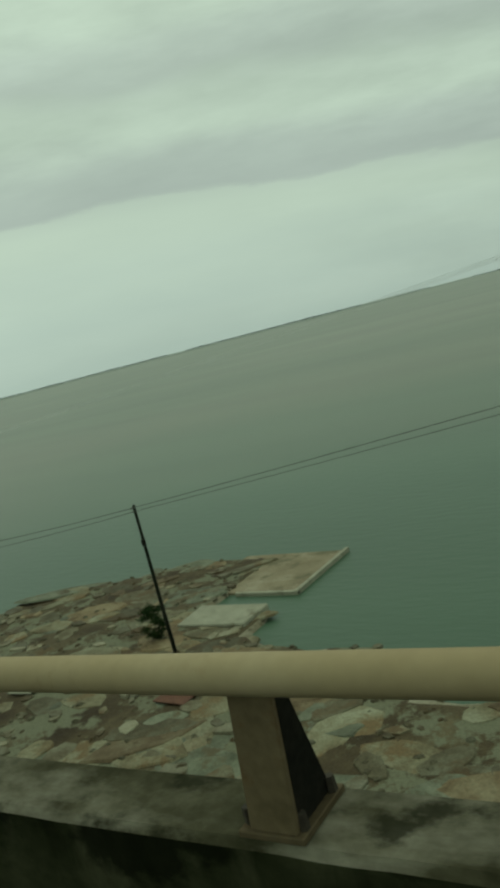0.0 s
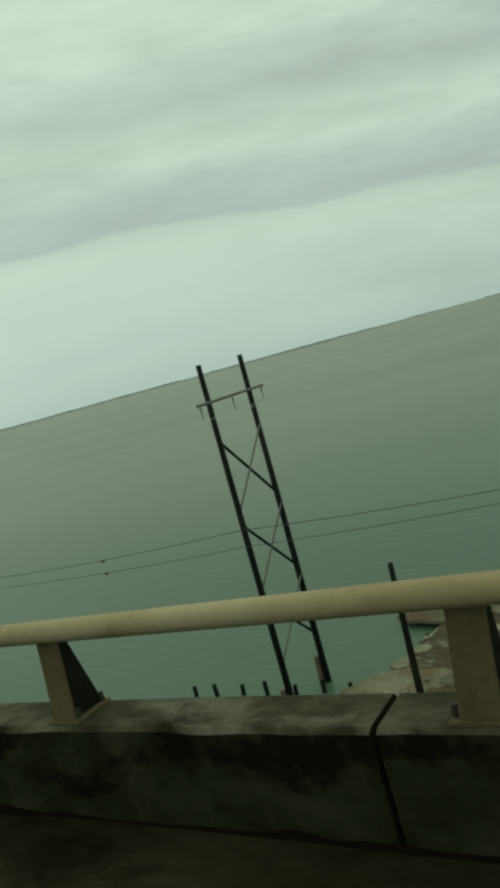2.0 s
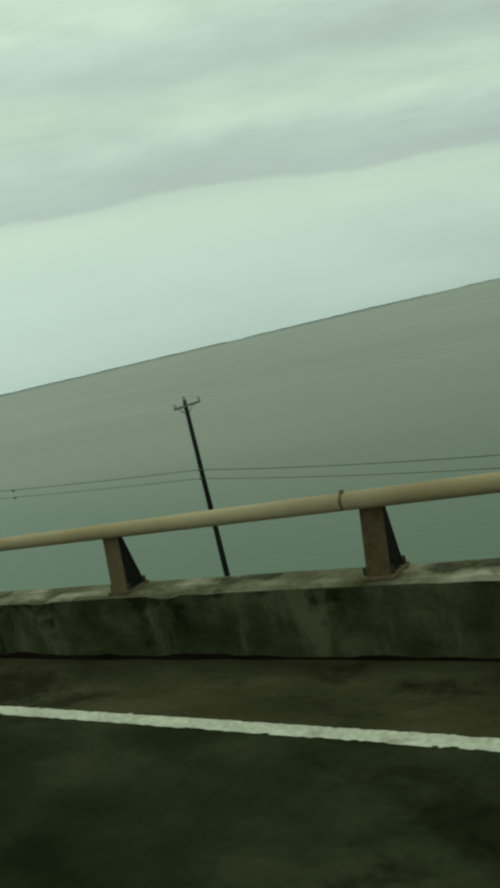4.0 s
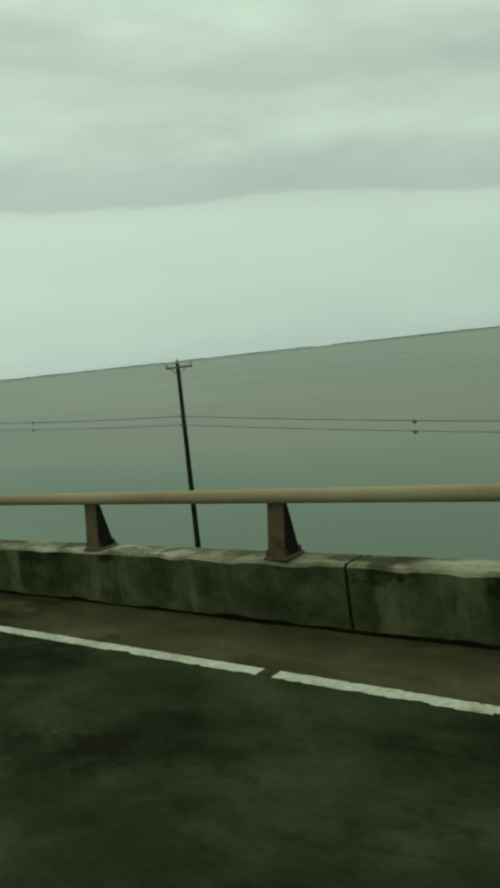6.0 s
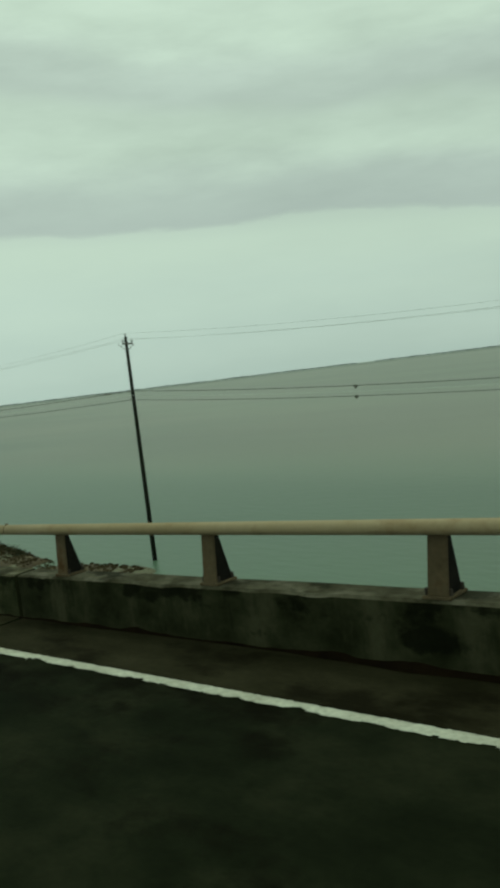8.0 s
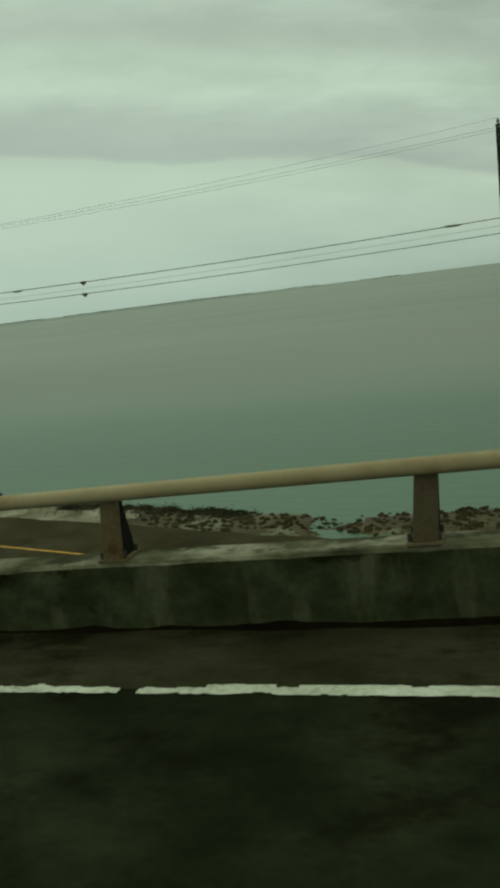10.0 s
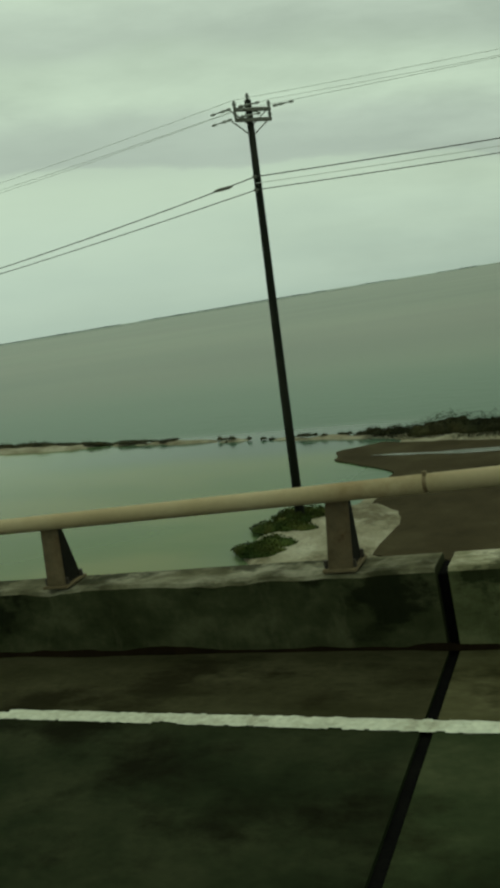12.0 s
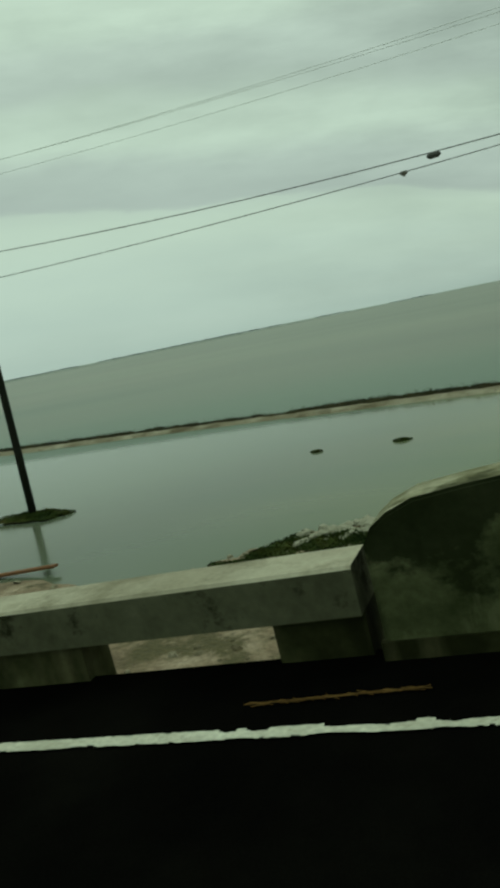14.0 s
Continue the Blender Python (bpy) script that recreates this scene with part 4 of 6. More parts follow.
def build_railing():
    root = thing("guard_rail", Matrix.Identity(4), "cream pipe guard rail on rust-tinged tapered steel posts", "guard rail")
    # post: front flange, web and raked rear flange
    bm = bmesh.new()
    h0, h1, w = ZB + 0.018, RAIL_Z - 0.03, 0.066

    def rake(bm):
        """Posts lean back along the road towards the pipe and flare at the foot."""
        for v in bm.verts:
            v.co.x = v.co.x * (1.0 + 0.22 * (h1 - v.co.z)) - 0.13 * (h1 - v.co.z)

    box(bm, -w, w, 0.025, 0.045, h0, h1, None, 0.004)
    box(bm, -w * 0.9, w * 0.9, -0.01, 0.085, h1 - 0.012, h1 + 0.004)
    rake(bm)
    body = finish("rail_post", bm, MAT["post"])
    # side plates, their recess shade painted in as near-black
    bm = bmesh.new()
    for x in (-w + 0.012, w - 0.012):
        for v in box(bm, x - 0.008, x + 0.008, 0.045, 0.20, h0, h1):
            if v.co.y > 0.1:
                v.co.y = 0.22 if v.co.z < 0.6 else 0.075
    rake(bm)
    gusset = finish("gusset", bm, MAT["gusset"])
    tagged(gusset, "tapered gusset in a near-black shade colour")
    bm = bmesh.new()
    box(bm, -0.16, 0.04, 0.015, 0.245, ZB, ZB + 0.02, None, 0.003)
    plate = finish("base_plate", bm, MAT["post"])
    bm = bmesh.new()
    bmesh.ops.create_cone(bm, cap_ends=True, segments=6, radius1=0.016, radius2=0.014, depth=0.045, matrix=Matrix.Translation((0, 0, ZB + 0.042)))
    bolt = finish("bolt", bm, MAT["bolt"])
    first = True
    k = math.ceil((JOINTS[0] + 20 - POST) / 2)
    while POST + 2 * k < 299.0:
        s = POST + 2 * k - 0.068
        m = road_pose(s)
        if first:
            body.parent = root
            body.matrix_basis, first = m, False
            pb = body
            plate.parent = gusset.parent = body
        else:
            pb = linked("rail_post", body.data, root, m)
            for q in (plate, gusset):
                pl = new(q.name.split(".")[0], q.data)
                pl.parent = pb
        for x in (-0.082, 0.082):
            for y in (0.055, 0.21):
                if k == math.ceil((JOINTS[0] + 20 - POST) / 2) and (x, y) == (-0.082, 0.055):
                    bo = bolt
                else:
                    bo = new("bolt", bolt.data)
                bo.parent = pb
                bo.matrix_basis = pose(x - 0.06, y, 0)
        k += 1
    # two posts close together where the rail stops
    for s in (299.12, 299.5):
        pb = linked("rail_post", body.data, root, road_pose(s))
        for q in (plate, gusset):
            pl = new(q.name.split(".")[0], q.data)
            pl.parent = pb
    # pipe lengths and sleeves
    cuts = [JOINTS[0] + 10.08 * k for k in range(2, 35)]
    cuts[3] += 1.14
    ends = [c for c in cuts if c < 299] + [299.62]
    for a, b in zip(ends, ends[1:]):
        bm = bmesh.new()
        n = max(3, int((b - a) / 1.0))
        tube(bm, [road(a + 0.011 + (b - a - 0.022) * i / n, -0.004, RAIL_Z) for i in range(n + 1)], RAIL_R, 20)
        part("pipe", bm, MAT["rail"], root, smooth=True)
    for c in ends[1:-1]:
        bm = bmesh.new()
        tube(bm, [road(c - 0.10, -0.004, RAIL_Z), road(c + 0.10, -0.004, RAIL_Z)], RAIL_R - 0.006, 16)
        box(bm, -0.012, 0.012, -0.014, 0.006, 0.03, 0.066, road_pose(c, 0, RAIL_Z), 0.003)
        part("splice_sleeve", bm, MAT["post"], root, "rusty sleeve at a pipe joint")


build_railing()


# edge line, chipped and broken in places
def build_edge_line():
    rng = random.Random(5)
    verts, faces = [], []
    s = -30.0

    def wear(s):
        w = 0.25 * noise.noise(Vector((s * 0.25, 3.1, 0))) + 0.06
        w += 0.18 * math.exp(-((s - 228.5) / 4.5) ** 2)  - (0.35 if s < 200 else 0) - (0.2 if s > 251 else 0) - (0.35 if 231.5 < s < 251 else 0)
        return w

    breaks = ((118.69, 118.77), (118.86, 118.9), (130.56, 130.68), (227.7, 227.76), (227.26, 227.33), (226.98, 227.08), (226.34, 226.58), (225.77, 225.88), (225.52, 225.66), (236.52, 236.6), (250.02, 250.1), (249.61, 249.67), (249.06, 249.13), (248.28, 248.4), (238.28, 238.36))
    while s < 355:
        step = rng.uniform(0.02, 0.045)
        if 267.5 < s < 297.2:
            # worn almost away here: see the paint trace below
            s += step
            continue
        if any(a < s < b for a, b in breaks):
            s += 0.02
            continue
        w = wear(s)
        chip = noise.noise(Vector((s * 2.3, 0.4, 7))) * 0.5 + noise.noise(Vector((s * 7.0, 0.9, 2))) * 0.3
        lo, hi = -0.82, -0.717
        if s > END:
            w = 0.0
        if chip < w - 0.12:
            nib = min(0.05, max(0.0, (chip - w + 0.40) * 0.10))
            if chip < w - 0.40:
                s += step
                continue
            hi -= 0.05 - nib
        a = lo + max(0.0, rng.gauss(0, 0.006)) + (0.018 if s < 125 else 0.06 if 135 < s < 200 else 0.035) * max(0, noise.noise(Vector((s * 4, 5, 1))) + 0.5 * noise.noise(Vector((s * 13, 5, 1))))
        b = hi + rng.gauss(0, 0.003)
        if b - a < 0.01:
            s += step
            continue
        k = len(verts)
        verts += [road(s, a, 0.004), road(s, b, 0.004), road(s + step, b, 0.004), road(s + step, a, 0.004)]
        faces.append((k, k + 1, k + 2, k + 3))
        s += step
    me = bpy.data.meshes.new("edge_line")
    me.from_pydata(verts, [], faces)
    me.materials.append(MAT["line"])
    me.update()
    bm = bmesh.new()
    bm.from_mesh(me)
    bmesh.ops.recalc_face_normals(bm, faces=bm.faces)
    for f in bm.faces:
        if f.normal.z < 0:
            f.normal_flip()
    bm.to_mesh(me)
    bm.free()
    tagged(new("edge_line", me), "chipped white painted edge line on the road", "road marking", kind="structure")


build_edge_line()


def build_paint_ghost():
    """The stretch of line that traffic has worn to a grey trace with flakes of paint left."""
    bm, s = bmesh.new(), 267.45
    uv = bm.loops.layers.uv.verify()
    prev = None
    while s < 297.3:
        a, b = -0.826 + 0.008 * noise.noise(Vector((s * 3, 2, 0))), -0.717 + 0.008 * noise.noise(Vector((s * 3, 9, 0)))
        row = [(bm.verts.new(road(s, y, 0.003)), (s, y)) for y in (a, b)]
        if prev:
            corners = (prev[0], prev[1], row[1], row[0])
            f = bm.faces.new([v for v, _ in corners])
            for loop, (_, at) in zip(f.loops, corners):
                loop[uv].uv = at
        prev, s = row, s + 0.08
    for f in bm.faces:
        f.normal_update()
        if f.normal.z < 0:
            f.normal_flip()
    tagged(finish("paint_ghost", bm, MAT["flaked"]), "grey worn trace of a painted edge line with white flakes", "road marking", kind="structure")


build_paint_ghost()


# end block and the old beam rail past the bridge
def build_end():
    root = thing("end_block", road_pose(300.5), "tall mossy concrete end block with a rounded shoulder", "end block")
    bm = bmesh.new()
    prof = [(299.62, 0.0), (301.52, 0.0), (301.52, 0.66), (301.46, 0.76), (301.36, 0.83), (301.2, 0.89), (300.9, 0.92), (300.0, 0.98), (299.62, 0.97)]
    front = [bm.verts.new(road(s, -0.03, z - (0.25 if z == 0 else 0))) for s, z in prof]
    back = [bm.verts.new(road(s, 0.32, z - (0.25 if z == 0 else 0))) for s, z in prof]
    n = len(prof)
    bm.faces.new(front)
    bm.faces.new(back[::-1])
    for i in range(n):
        f = bm.faces.new((front[i], back[i], back[(i + 1) % n], front[(i + 1) % n]))
        f.material_index = 1 if 2 <= i <= 7 else 0
    bmesh.ops.recalc_face_normals(bm, faces=bm.faces)
    bmesh.ops.bevel(bm, geom=[e for e in bm.edges if e.calc_face_angle(0) > 1.2], offset=0.02, segments=2, affect="EDGES")
    uv, back = bm.loops.layers.uv.verify(), root.matrix_basis.inverted()
    for f in bm.faces:
        for loop in f.loops:
            p = back @ loop.vert.co
            loop[uv].uv = (300.5 - p.x, p.z + p.y)
    part("block", bm, [MAT["panel"], MAT["panel_top"]], root).color = (1.45, 1.5, 1.45, 1)
    bm = bmesh.new()
    sweep(bm, 299.62, 301.54, [(-0.05, -0.12), (0.0, -0.12), (0.0, 0.10), (-0.05, 0.10)], 2)
    bmesh.ops.recalc_face_normals(bm, faces=bm.faces)
    part("plinth", bm, MAT["parapet"], root)
    root = thing("concrete_beam_rail", road_pose(303), "pale concrete beam rail on stubby square posts", "guard rail")
    s = 301.62
    while s < 345:
        bm = bmesh.new()
        # top and chamfers take the paler, lit colour
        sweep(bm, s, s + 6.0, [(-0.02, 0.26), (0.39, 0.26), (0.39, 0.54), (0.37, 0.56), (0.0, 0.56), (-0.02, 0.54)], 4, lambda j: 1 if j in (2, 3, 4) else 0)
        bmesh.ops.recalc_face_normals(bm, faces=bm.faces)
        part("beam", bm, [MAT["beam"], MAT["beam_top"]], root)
        s += 6.02
    s = 301.62
    while s < 345:
        bm = bmesh.new()
        sweep(bm, s, s + (0.58 if s < 302 else 0.95), [(0.05, -0.35), (0.36, -0.35), (0.36, 0.262), (0.05, 0.262)], 1)
        bmesh.ops.recalc_face_normals(bm, faces=bm.faces)
        part("stub_post", bm, MAT["parapet"], root)
        s += 1.97 if s < 302 else 2.1


build_end()


# lamp poles standing behind the parapet
def build_lamp(s):
    base = road(s, 0.42, 0.0)
    root = thing("lamp_pole", Matrix.Translation(base), "tall tapered grey metal lamp pole behind the parapet", "lamp pole", "lamp poles")
    bm = bmesh.new()
    z0 = base.z + 0.02
    tube(bm, [Vector((base.x, base.y, z0 + h)) for h in (0, 0.35, 3, 6, 9.5)], [0.10, 0.087, 0.076, 0.065, 0.053], 18)
    part("pole", bm, MAT["lamp"], root, smooth=True)
    bm = bmesh.new()
    box(bm, -0.3, 0.3, -0.19, 0.24, -0.30, 0.0, road_pose(s, 0.47, 0.02), 0.02)
    part("pedestal", bm, MAT["parapet"], root, "concrete pedestal bracketed off the deck")


for s in (105.06, 232.14):
    build_lamp(s)


# ---------------------------------------------------------------- power line
def insulator(bm, p, up=1):
    for k, r in enumerate((0.05, 0.07, 0.07, 0.045)):
        tube(bm, [p + Vector((0, 0, up * 0.06 * k)), p + Vector((0, 0, up * (0.06 * k + 0.045)))], r, 8)


ATTACH = {}


def utility_pole(key, s, y, top, lean=0.0, arms=(), cable=None, r=0.16, arm_len=1.15, arm_turn=0.0, strain=False):
    foot = flat(s, y, 0)
    root = thing("utility_pole", Matrix.Translation(foot), "dark creosoted wooden utility pole standing by the water", "utility pole", "line of utility poles")
    bm = bmesh.new()
    tip = foot + Vector((lean, 0, top))
    tube(bm, [foot + Vector((0, 0, -1.0)), foot.lerp(tip, 0.33), foot.lerp(tip, 0.66), tip], [r * 1.12, r, r * 0.86, r * 0.70], 12)
    part("pole", bm, MAT["wood"], root, smooth=True)
    a = heading(s) + arm_turn
    across = Vector((-math.sin(a), math.cos(a), 0))
    spots = []
    for z in arms:
        bm = bmesh.new()
        c = foot.lerp(tip, z / top)
        box(bm, -0.05, 0.05, -arm_len, arm_len, -0.06, 0.06, Matrix.Translation(c + Vector((0.14, 0, 0))) @ Matrix.Rotation(a, 4, "Z"), 0.01)
        part("crossarm", bm, MAT["galv"], root, "grey weathered crossarm")
        for sg in (-1, 1):
            bm = bmesh.new()
            tube(bm, [c + across * sg * 0.75, c + Vector((0, 0, -0.55))], 0.022, 6)
            part("brace", bm, MAT["galv"], root)
        for k in (-0.95, 0.95):
            bm = bmesh.new()
            p = c + Vector((0.14, 0, 0.06)) + across * arm_len * k
            insulator(bm, p)
            part("insulator", bm, MAT["porcelain"], root)
            spots.append(p + Vector((0, 0, 0.26)))
    if strain:
        # strain strings where the wires are dead-ended on both sides
        for sg in (-1, 1):
            for k, p in enumerate(spots[:3]):
                bm = bmesh.new()
                d = Vector((sg * math.cos(a - arm_turn), sg * math.sin(a - arm_turn), -0.04))
                q = p + Vector((0, 0, -0.25))
                tube(bm, [q + d * (0.15 + 0.1 * i) for i in range(9)], [0.03, 0.055, 0.03, 0.055, 0.03, 0.02, 0.02, 0.05, 0.03], 7)
                part("strain_insulator", bm, MAT["porcelain"], root)
    if arms:
        bm = bmesh.new()
        insulator(bm, tip)
        part("insulator", bm, MAT["porcelain"], root)
        spots.append(tip + Vector((0, 0, 0.26)))
    if cable:
        lows = []
        for z in cable:
            c = foot.lerp(tip, z / top) + Vector((0, -0.2, 0))
            bm = bmesh.new()
            box(bm, -0.05, 0.05, -0.1, 0.1, -0.05, 0.05, Matrix.Translation(c))
            part("cable_clamp", bm, MAT["galv"], root)
            lows.append(c)
        ATTACH[key] = (spots, lows)
    return root


pole_a = utility_pole("A", 34.65, 34.4, 10.6, cable=(10.45, 10.2), r=0.13)
bm = bmesh.new()
box(bm, -0.11, 0.11, -0.17, 0.10, 7.90, 8.30, Matrix.Translation(flat(34.65, 34.4, 0)), 0.04)
part("splice_box", bm, MAT["gusset"], pole_a, "small black cable box strapped to the pole")
utility_pole("B", 58.0, 29.4, 7.2, lean=0.2, r=0.17)
utility_pole("X", 112, 30.0, 13.6, arms=(13.3,), cable=(9.7, 9.2), r=0.16)
utility_pole("C", 162.2, 31.5, 14.3, arms=(14.0,), cable=(10.95, 10.4), r=0.17, lean=0.1)
utility_pole("D", 215, 33.2, 16.5, arms=(16.0,), cable=(12.6, 11.95), r=0.16, arm_len=0.45)
utility_pole("E", 269, 23.8, 15.75, lean=0.545, arms=(15.4, 15.05), cable=(13.1, 12.65), r=0.17, arm_turn=-0.65, strain=True, arm_len=0.75)
utility_pole("F", 324.2, 26.6, 16.0, arms=(15.6,), cable=(12.45, 11.25), r=0.18)
utility_pole("Z", 385, 25.0, 16.0, arms=(15.6,), cable=(13.1, 12.2), r=0.18)


def build_h_frame():
    a, b = flat(64.3, 28.4, 0), flat(64.25, 32.1, 0)
    root = thing("h_frame_pylon", Matrix.Translation((a + b) / 2), "dark wooden two-pole power pylon with crossed braces", "pylon")
    top = 18.2
    for p in (a, b):
        bm = bmesh.new()
        tube(bm, [p + Vector((0, 0, -1)), p + Vector((0, 0, 9)), p + Vector((0, 0, top))], [0.18, 0.16, 0.13], 12)
        part("pole", bm, MAT["wood"], root, smooth=True)
        bm = bmesh.new()
        tube(bm, [p + Vector((-0.35, -0.1, -1)), p + Vector((-0.30, -0.1, 1.5))], [0.18, 0.15], 10)
        part("jacket", bm, MAT["jacket"], root, "pinkish concrete stub beside the pole foot")
    u = (b - a).normalized()
    bm = bmesh.new()
    c = (a + b) / 2 + Vector((0.15, 0, 16.35))
    tube(bm, [c - u * 3.0, c + u * 3.0], 0.07, 8)
    part("crossarm", bm, MAT["galv"], root, "grey weathered crossarm")
    for z0, z1 in ((14.5, 10.9), (10.2, 6.8), (6.2, 2.9)):
        for k, (p, q, r, mat) in enumerate(((a, b, 0.075, "wood"), (b, a, 0.05, "galv"))):
            bm = bmesh.new()
            off = Vector((0.12 if k else -0.12, 0, 0))
            tube(bm, [p + off + Vector((0, 0, z0)), q + off + Vector((0, 0, z1))], r, 8)
            part("brace", bm, MAT[mat], root)
    spots = []
    for k in (-2.8, 0.0, 2.8):
        bm = bmesh.new()
        p = c + u * k
        insulator(bm, p + Vector((0, 0, -0.1)), -1)
        tube(bm, [p, p + Vector((0, 0, -0.75))], 0.025, 6)
        part("insulator", bm, MAT["porcelain"], root)
        spots.append(p + Vector((0, 0, -0.75)))
    ATTACH["H"] = (spots, [a + Vector((0, -0.25, 9.95)), a + Vector((0, -0.25, 9.1))])


build_h_frame()
p0, p1 = flat(-45, 37, 0), flat(-45, 33, 0)
ATTACH["S"] = ([p0 + Vector((0, k - 4, 25.0)) for k in (-2, 0, 2)], [flat(-45, 34.6, 20.4), flat(-45, 34.6, 19.7)])


def hang(name, p, q, sag, r, mat, label, n=24):
    bm = bmesh.new()
    tube(bm, [p.lerp(q, i / n) + Vector((0, 0, -sag * 4 * (i / n) * (1 - i / n))) for i in range(n + 1)], r, 6)
    ob = finish(name, bm, MAT[mat], True)
    tagged(ob, label, "cable", "cables of the power line")
    return ob


def marker(p, q, sag, f, r=0.045, length=0.30, drop=0.0):
    """A dark clamp hung on a cable."""
    c = p.lerp(q, f) + Vector((0, 0, -sag * 4 * f * (1 - f) - drop))
    d = (q - p).normalized()
    bm = bmesh.new()
    tube(bm, [c - d * length / 2, c - d * length * 0.3, c + d * length * 0.3, c + d * length / 2], [r * 0.3, r, r, r * 0.3], 8)
    if drop == 0.0 and length < 0.5:
        # a small three-cornered tag hangs under the clamp
        n = Vector((-d.y, d.x, 0)).normalized() * 0.012
        tri = [c + d * 0.17 + Vector((0, 0, -0.02)), c - d * 0.17 + Vector((0, 0, -0.02)), c + Vector((0, 0, -0.17))]
        near, far = [bm.verts.new(p + n) for p in tri], [bm.verts.new(p - n) for p in tri]
        bm.faces.new(near)
        bm.faces.new(far[::-1])
        for i in range(3):
            bm.faces.new((near[i], far[i], far[(i + 1) % 3], near[(i + 1) % 3]))
        bmesh.ops.recalc_face_normals(bm, faces=bm.faces)
    ob = finish("cable_clamp", bm, MAT["galv"] if drop == 0.0 else MAT["wire"])
    tagged(ob, "small grey clamp with a hanging tag on a cable" if drop == 0.0 else "dark splice case slung under a cable", "cable clamp", "cable clamps")


def build_cables():
    chain = "SAHXCDEFZ"
    sags = {"SA": 0.35, "AH": 0.5, "HX": 1.0, "XC": 0.35, "CD": 0.6, "DE": 0.6, "EF": 1.4, "FZ": 1.5}
    for a, b in zip(chain, chain[1:]):
        for k in range(2):
            p, q = ATTACH[a][1][k], ATTACH[b][1][k]
            sag = sags[a + b] * (1.0 - (0.40 if a + b == "EF" else 0.05) * k)
            hang("cable", p, q, sag, 0.020 if k == 0 else 0.017, "wire", "black telephone cable slung between poles")
            if k == 1 and a in "CD":
                hang("cable", (ATTACH[a][1][0] + p) / 2, (ATTACH[b][1][0] + q) / 2, sag * 1.08, 0.011, "thin_wire", "thin grey messenger wire slung between poles")
            for f in {"XC": (0.325, 0.675), "CD": (0.305, 0.625), "DE": (0.357, 0.66)[: 2 if k else 1], "EF": (0.31, 0.64)[: 2 if k else 1], "AH": (0.55,), "HX": (0.2,)}.get(a + b, ()):
                marker(p, q, sag, f)
    p, q = ATTACH["E"][1][0], ATTACH["F"][1][0]
    marker(p, q, 1.4, 0.62, 0.11, 0.5, 0.10)
    marker(p, q, 1.4, 0.024, 0.06, 0.8)
    p, q = ATTACH["D"][1][0], ATTACH["E"][1][0]
    marker(p, q, 0.6, 0.04, 0.05, 0.8)
    marker(p, q, 0.6, 0.419, 0.045, 0.45, 0.03)
    chain = "SHXCDEFZ"
    for a, b in zip(chain, chain[1:]):
        for k in range(3):
            sa, sb = ATTACH[a][0], ATTACH[b][0]
            hang("wire", sa[k], sb[k % len(sb)], 0.8, 0.008, "thin_wire", "thin bare power wire high between poles")


build_cables()


# ---------------------------------------------------------------- rubble shore
def stone_mesh(rng, flatness, name, mat):
    """A broken slab with a ragged outline, a worn rim and a gently uneven top."""
    bm = bmesh.new()
    k = rng.randint(13, 17)
    base = [rng.uniform(0.36, 0.56) for _ in range(5)]
    angs = [2 * math.pi * i / k + rng.uniform(-0.12, 0.12) for i in range(k)]
    rad = []
    for i in range(k):
        f = i / k * 5
        rad.append((base[int(f)] * (1 - f % 1) + base[(int(f) + 1) % 5] * (f % 1)) * rng.uniform(0.86, 1.10))
    low = [bm.verts.new((math.cos(a) * r * 1.06, math.sin(a) * r * 1.06, -flatness)) for a, r in zip(angs, rad)]
    mid = [bm.verts.new((math.cos(a) * r, math.sin(a) * r, flatness * rng.uniform(0.6, 0.9))) for a, r in zip(angs, rad)]
    top = [bm.verts.new((math.cos(a) * r * 0.90, math.sin(a) * r * 0.90, flatness * rng.uniform(0.9, 1.15))) for a, r in zip(angs, rad)]
    for p, q in ((low, mid), (mid, top)):
        for i in range(k):
            bm.faces.new((p[i], p[(i + 1) % k], q[(i + 1) % k], q[i]))
    c = bm.verts.new((0, 0, flatness * 1.08))
    for i in range(k):
        bm.faces.new((top[i], top[(i + 1) % k], c))
    bm.normal_update()
    me = bpy.data.meshes.new(name)
    bm.to_mesh(me)
    bm.free()
    me.materials.append(mat)
    return me


def scatter_stones():
    rng = random.Random(11)
    slabs = [stone_mesh(rng, 0.085, "stone", MAT[("slab", "slab", "slab_grey", "slab_tan")[k % 4]]) for k in range(12)]
    placed = 0
    while placed < 300:
        s, y = rng.uniform(-6, 61), rng.uniform(6, 53)
        h = ground_height(s, y)
        if h < 0.26:
            continue
        size = rng.choice((1.4, 1.9, 2.4, 3.0, 3.8, 5.0))
        p = flat(s, y, h - 0.02)
        m = Matrix.Translation(p) @ Euler((rng.gauss(0, 0.035), rng.gauss(0, 0.035), rng.gauss(0.25, 0.5) + rng.choice((0, math.pi)))).to_matrix().to_4x4() @ Matrix.Diagonal((size * rng.uniform(0.9, 1.7), size * rng.uniform(0.55, 0.95), rng.uniform(0.5, 1.2), 1))
        linked("stone", slabs[placed % 12], GROUND, m)
        placed += 1


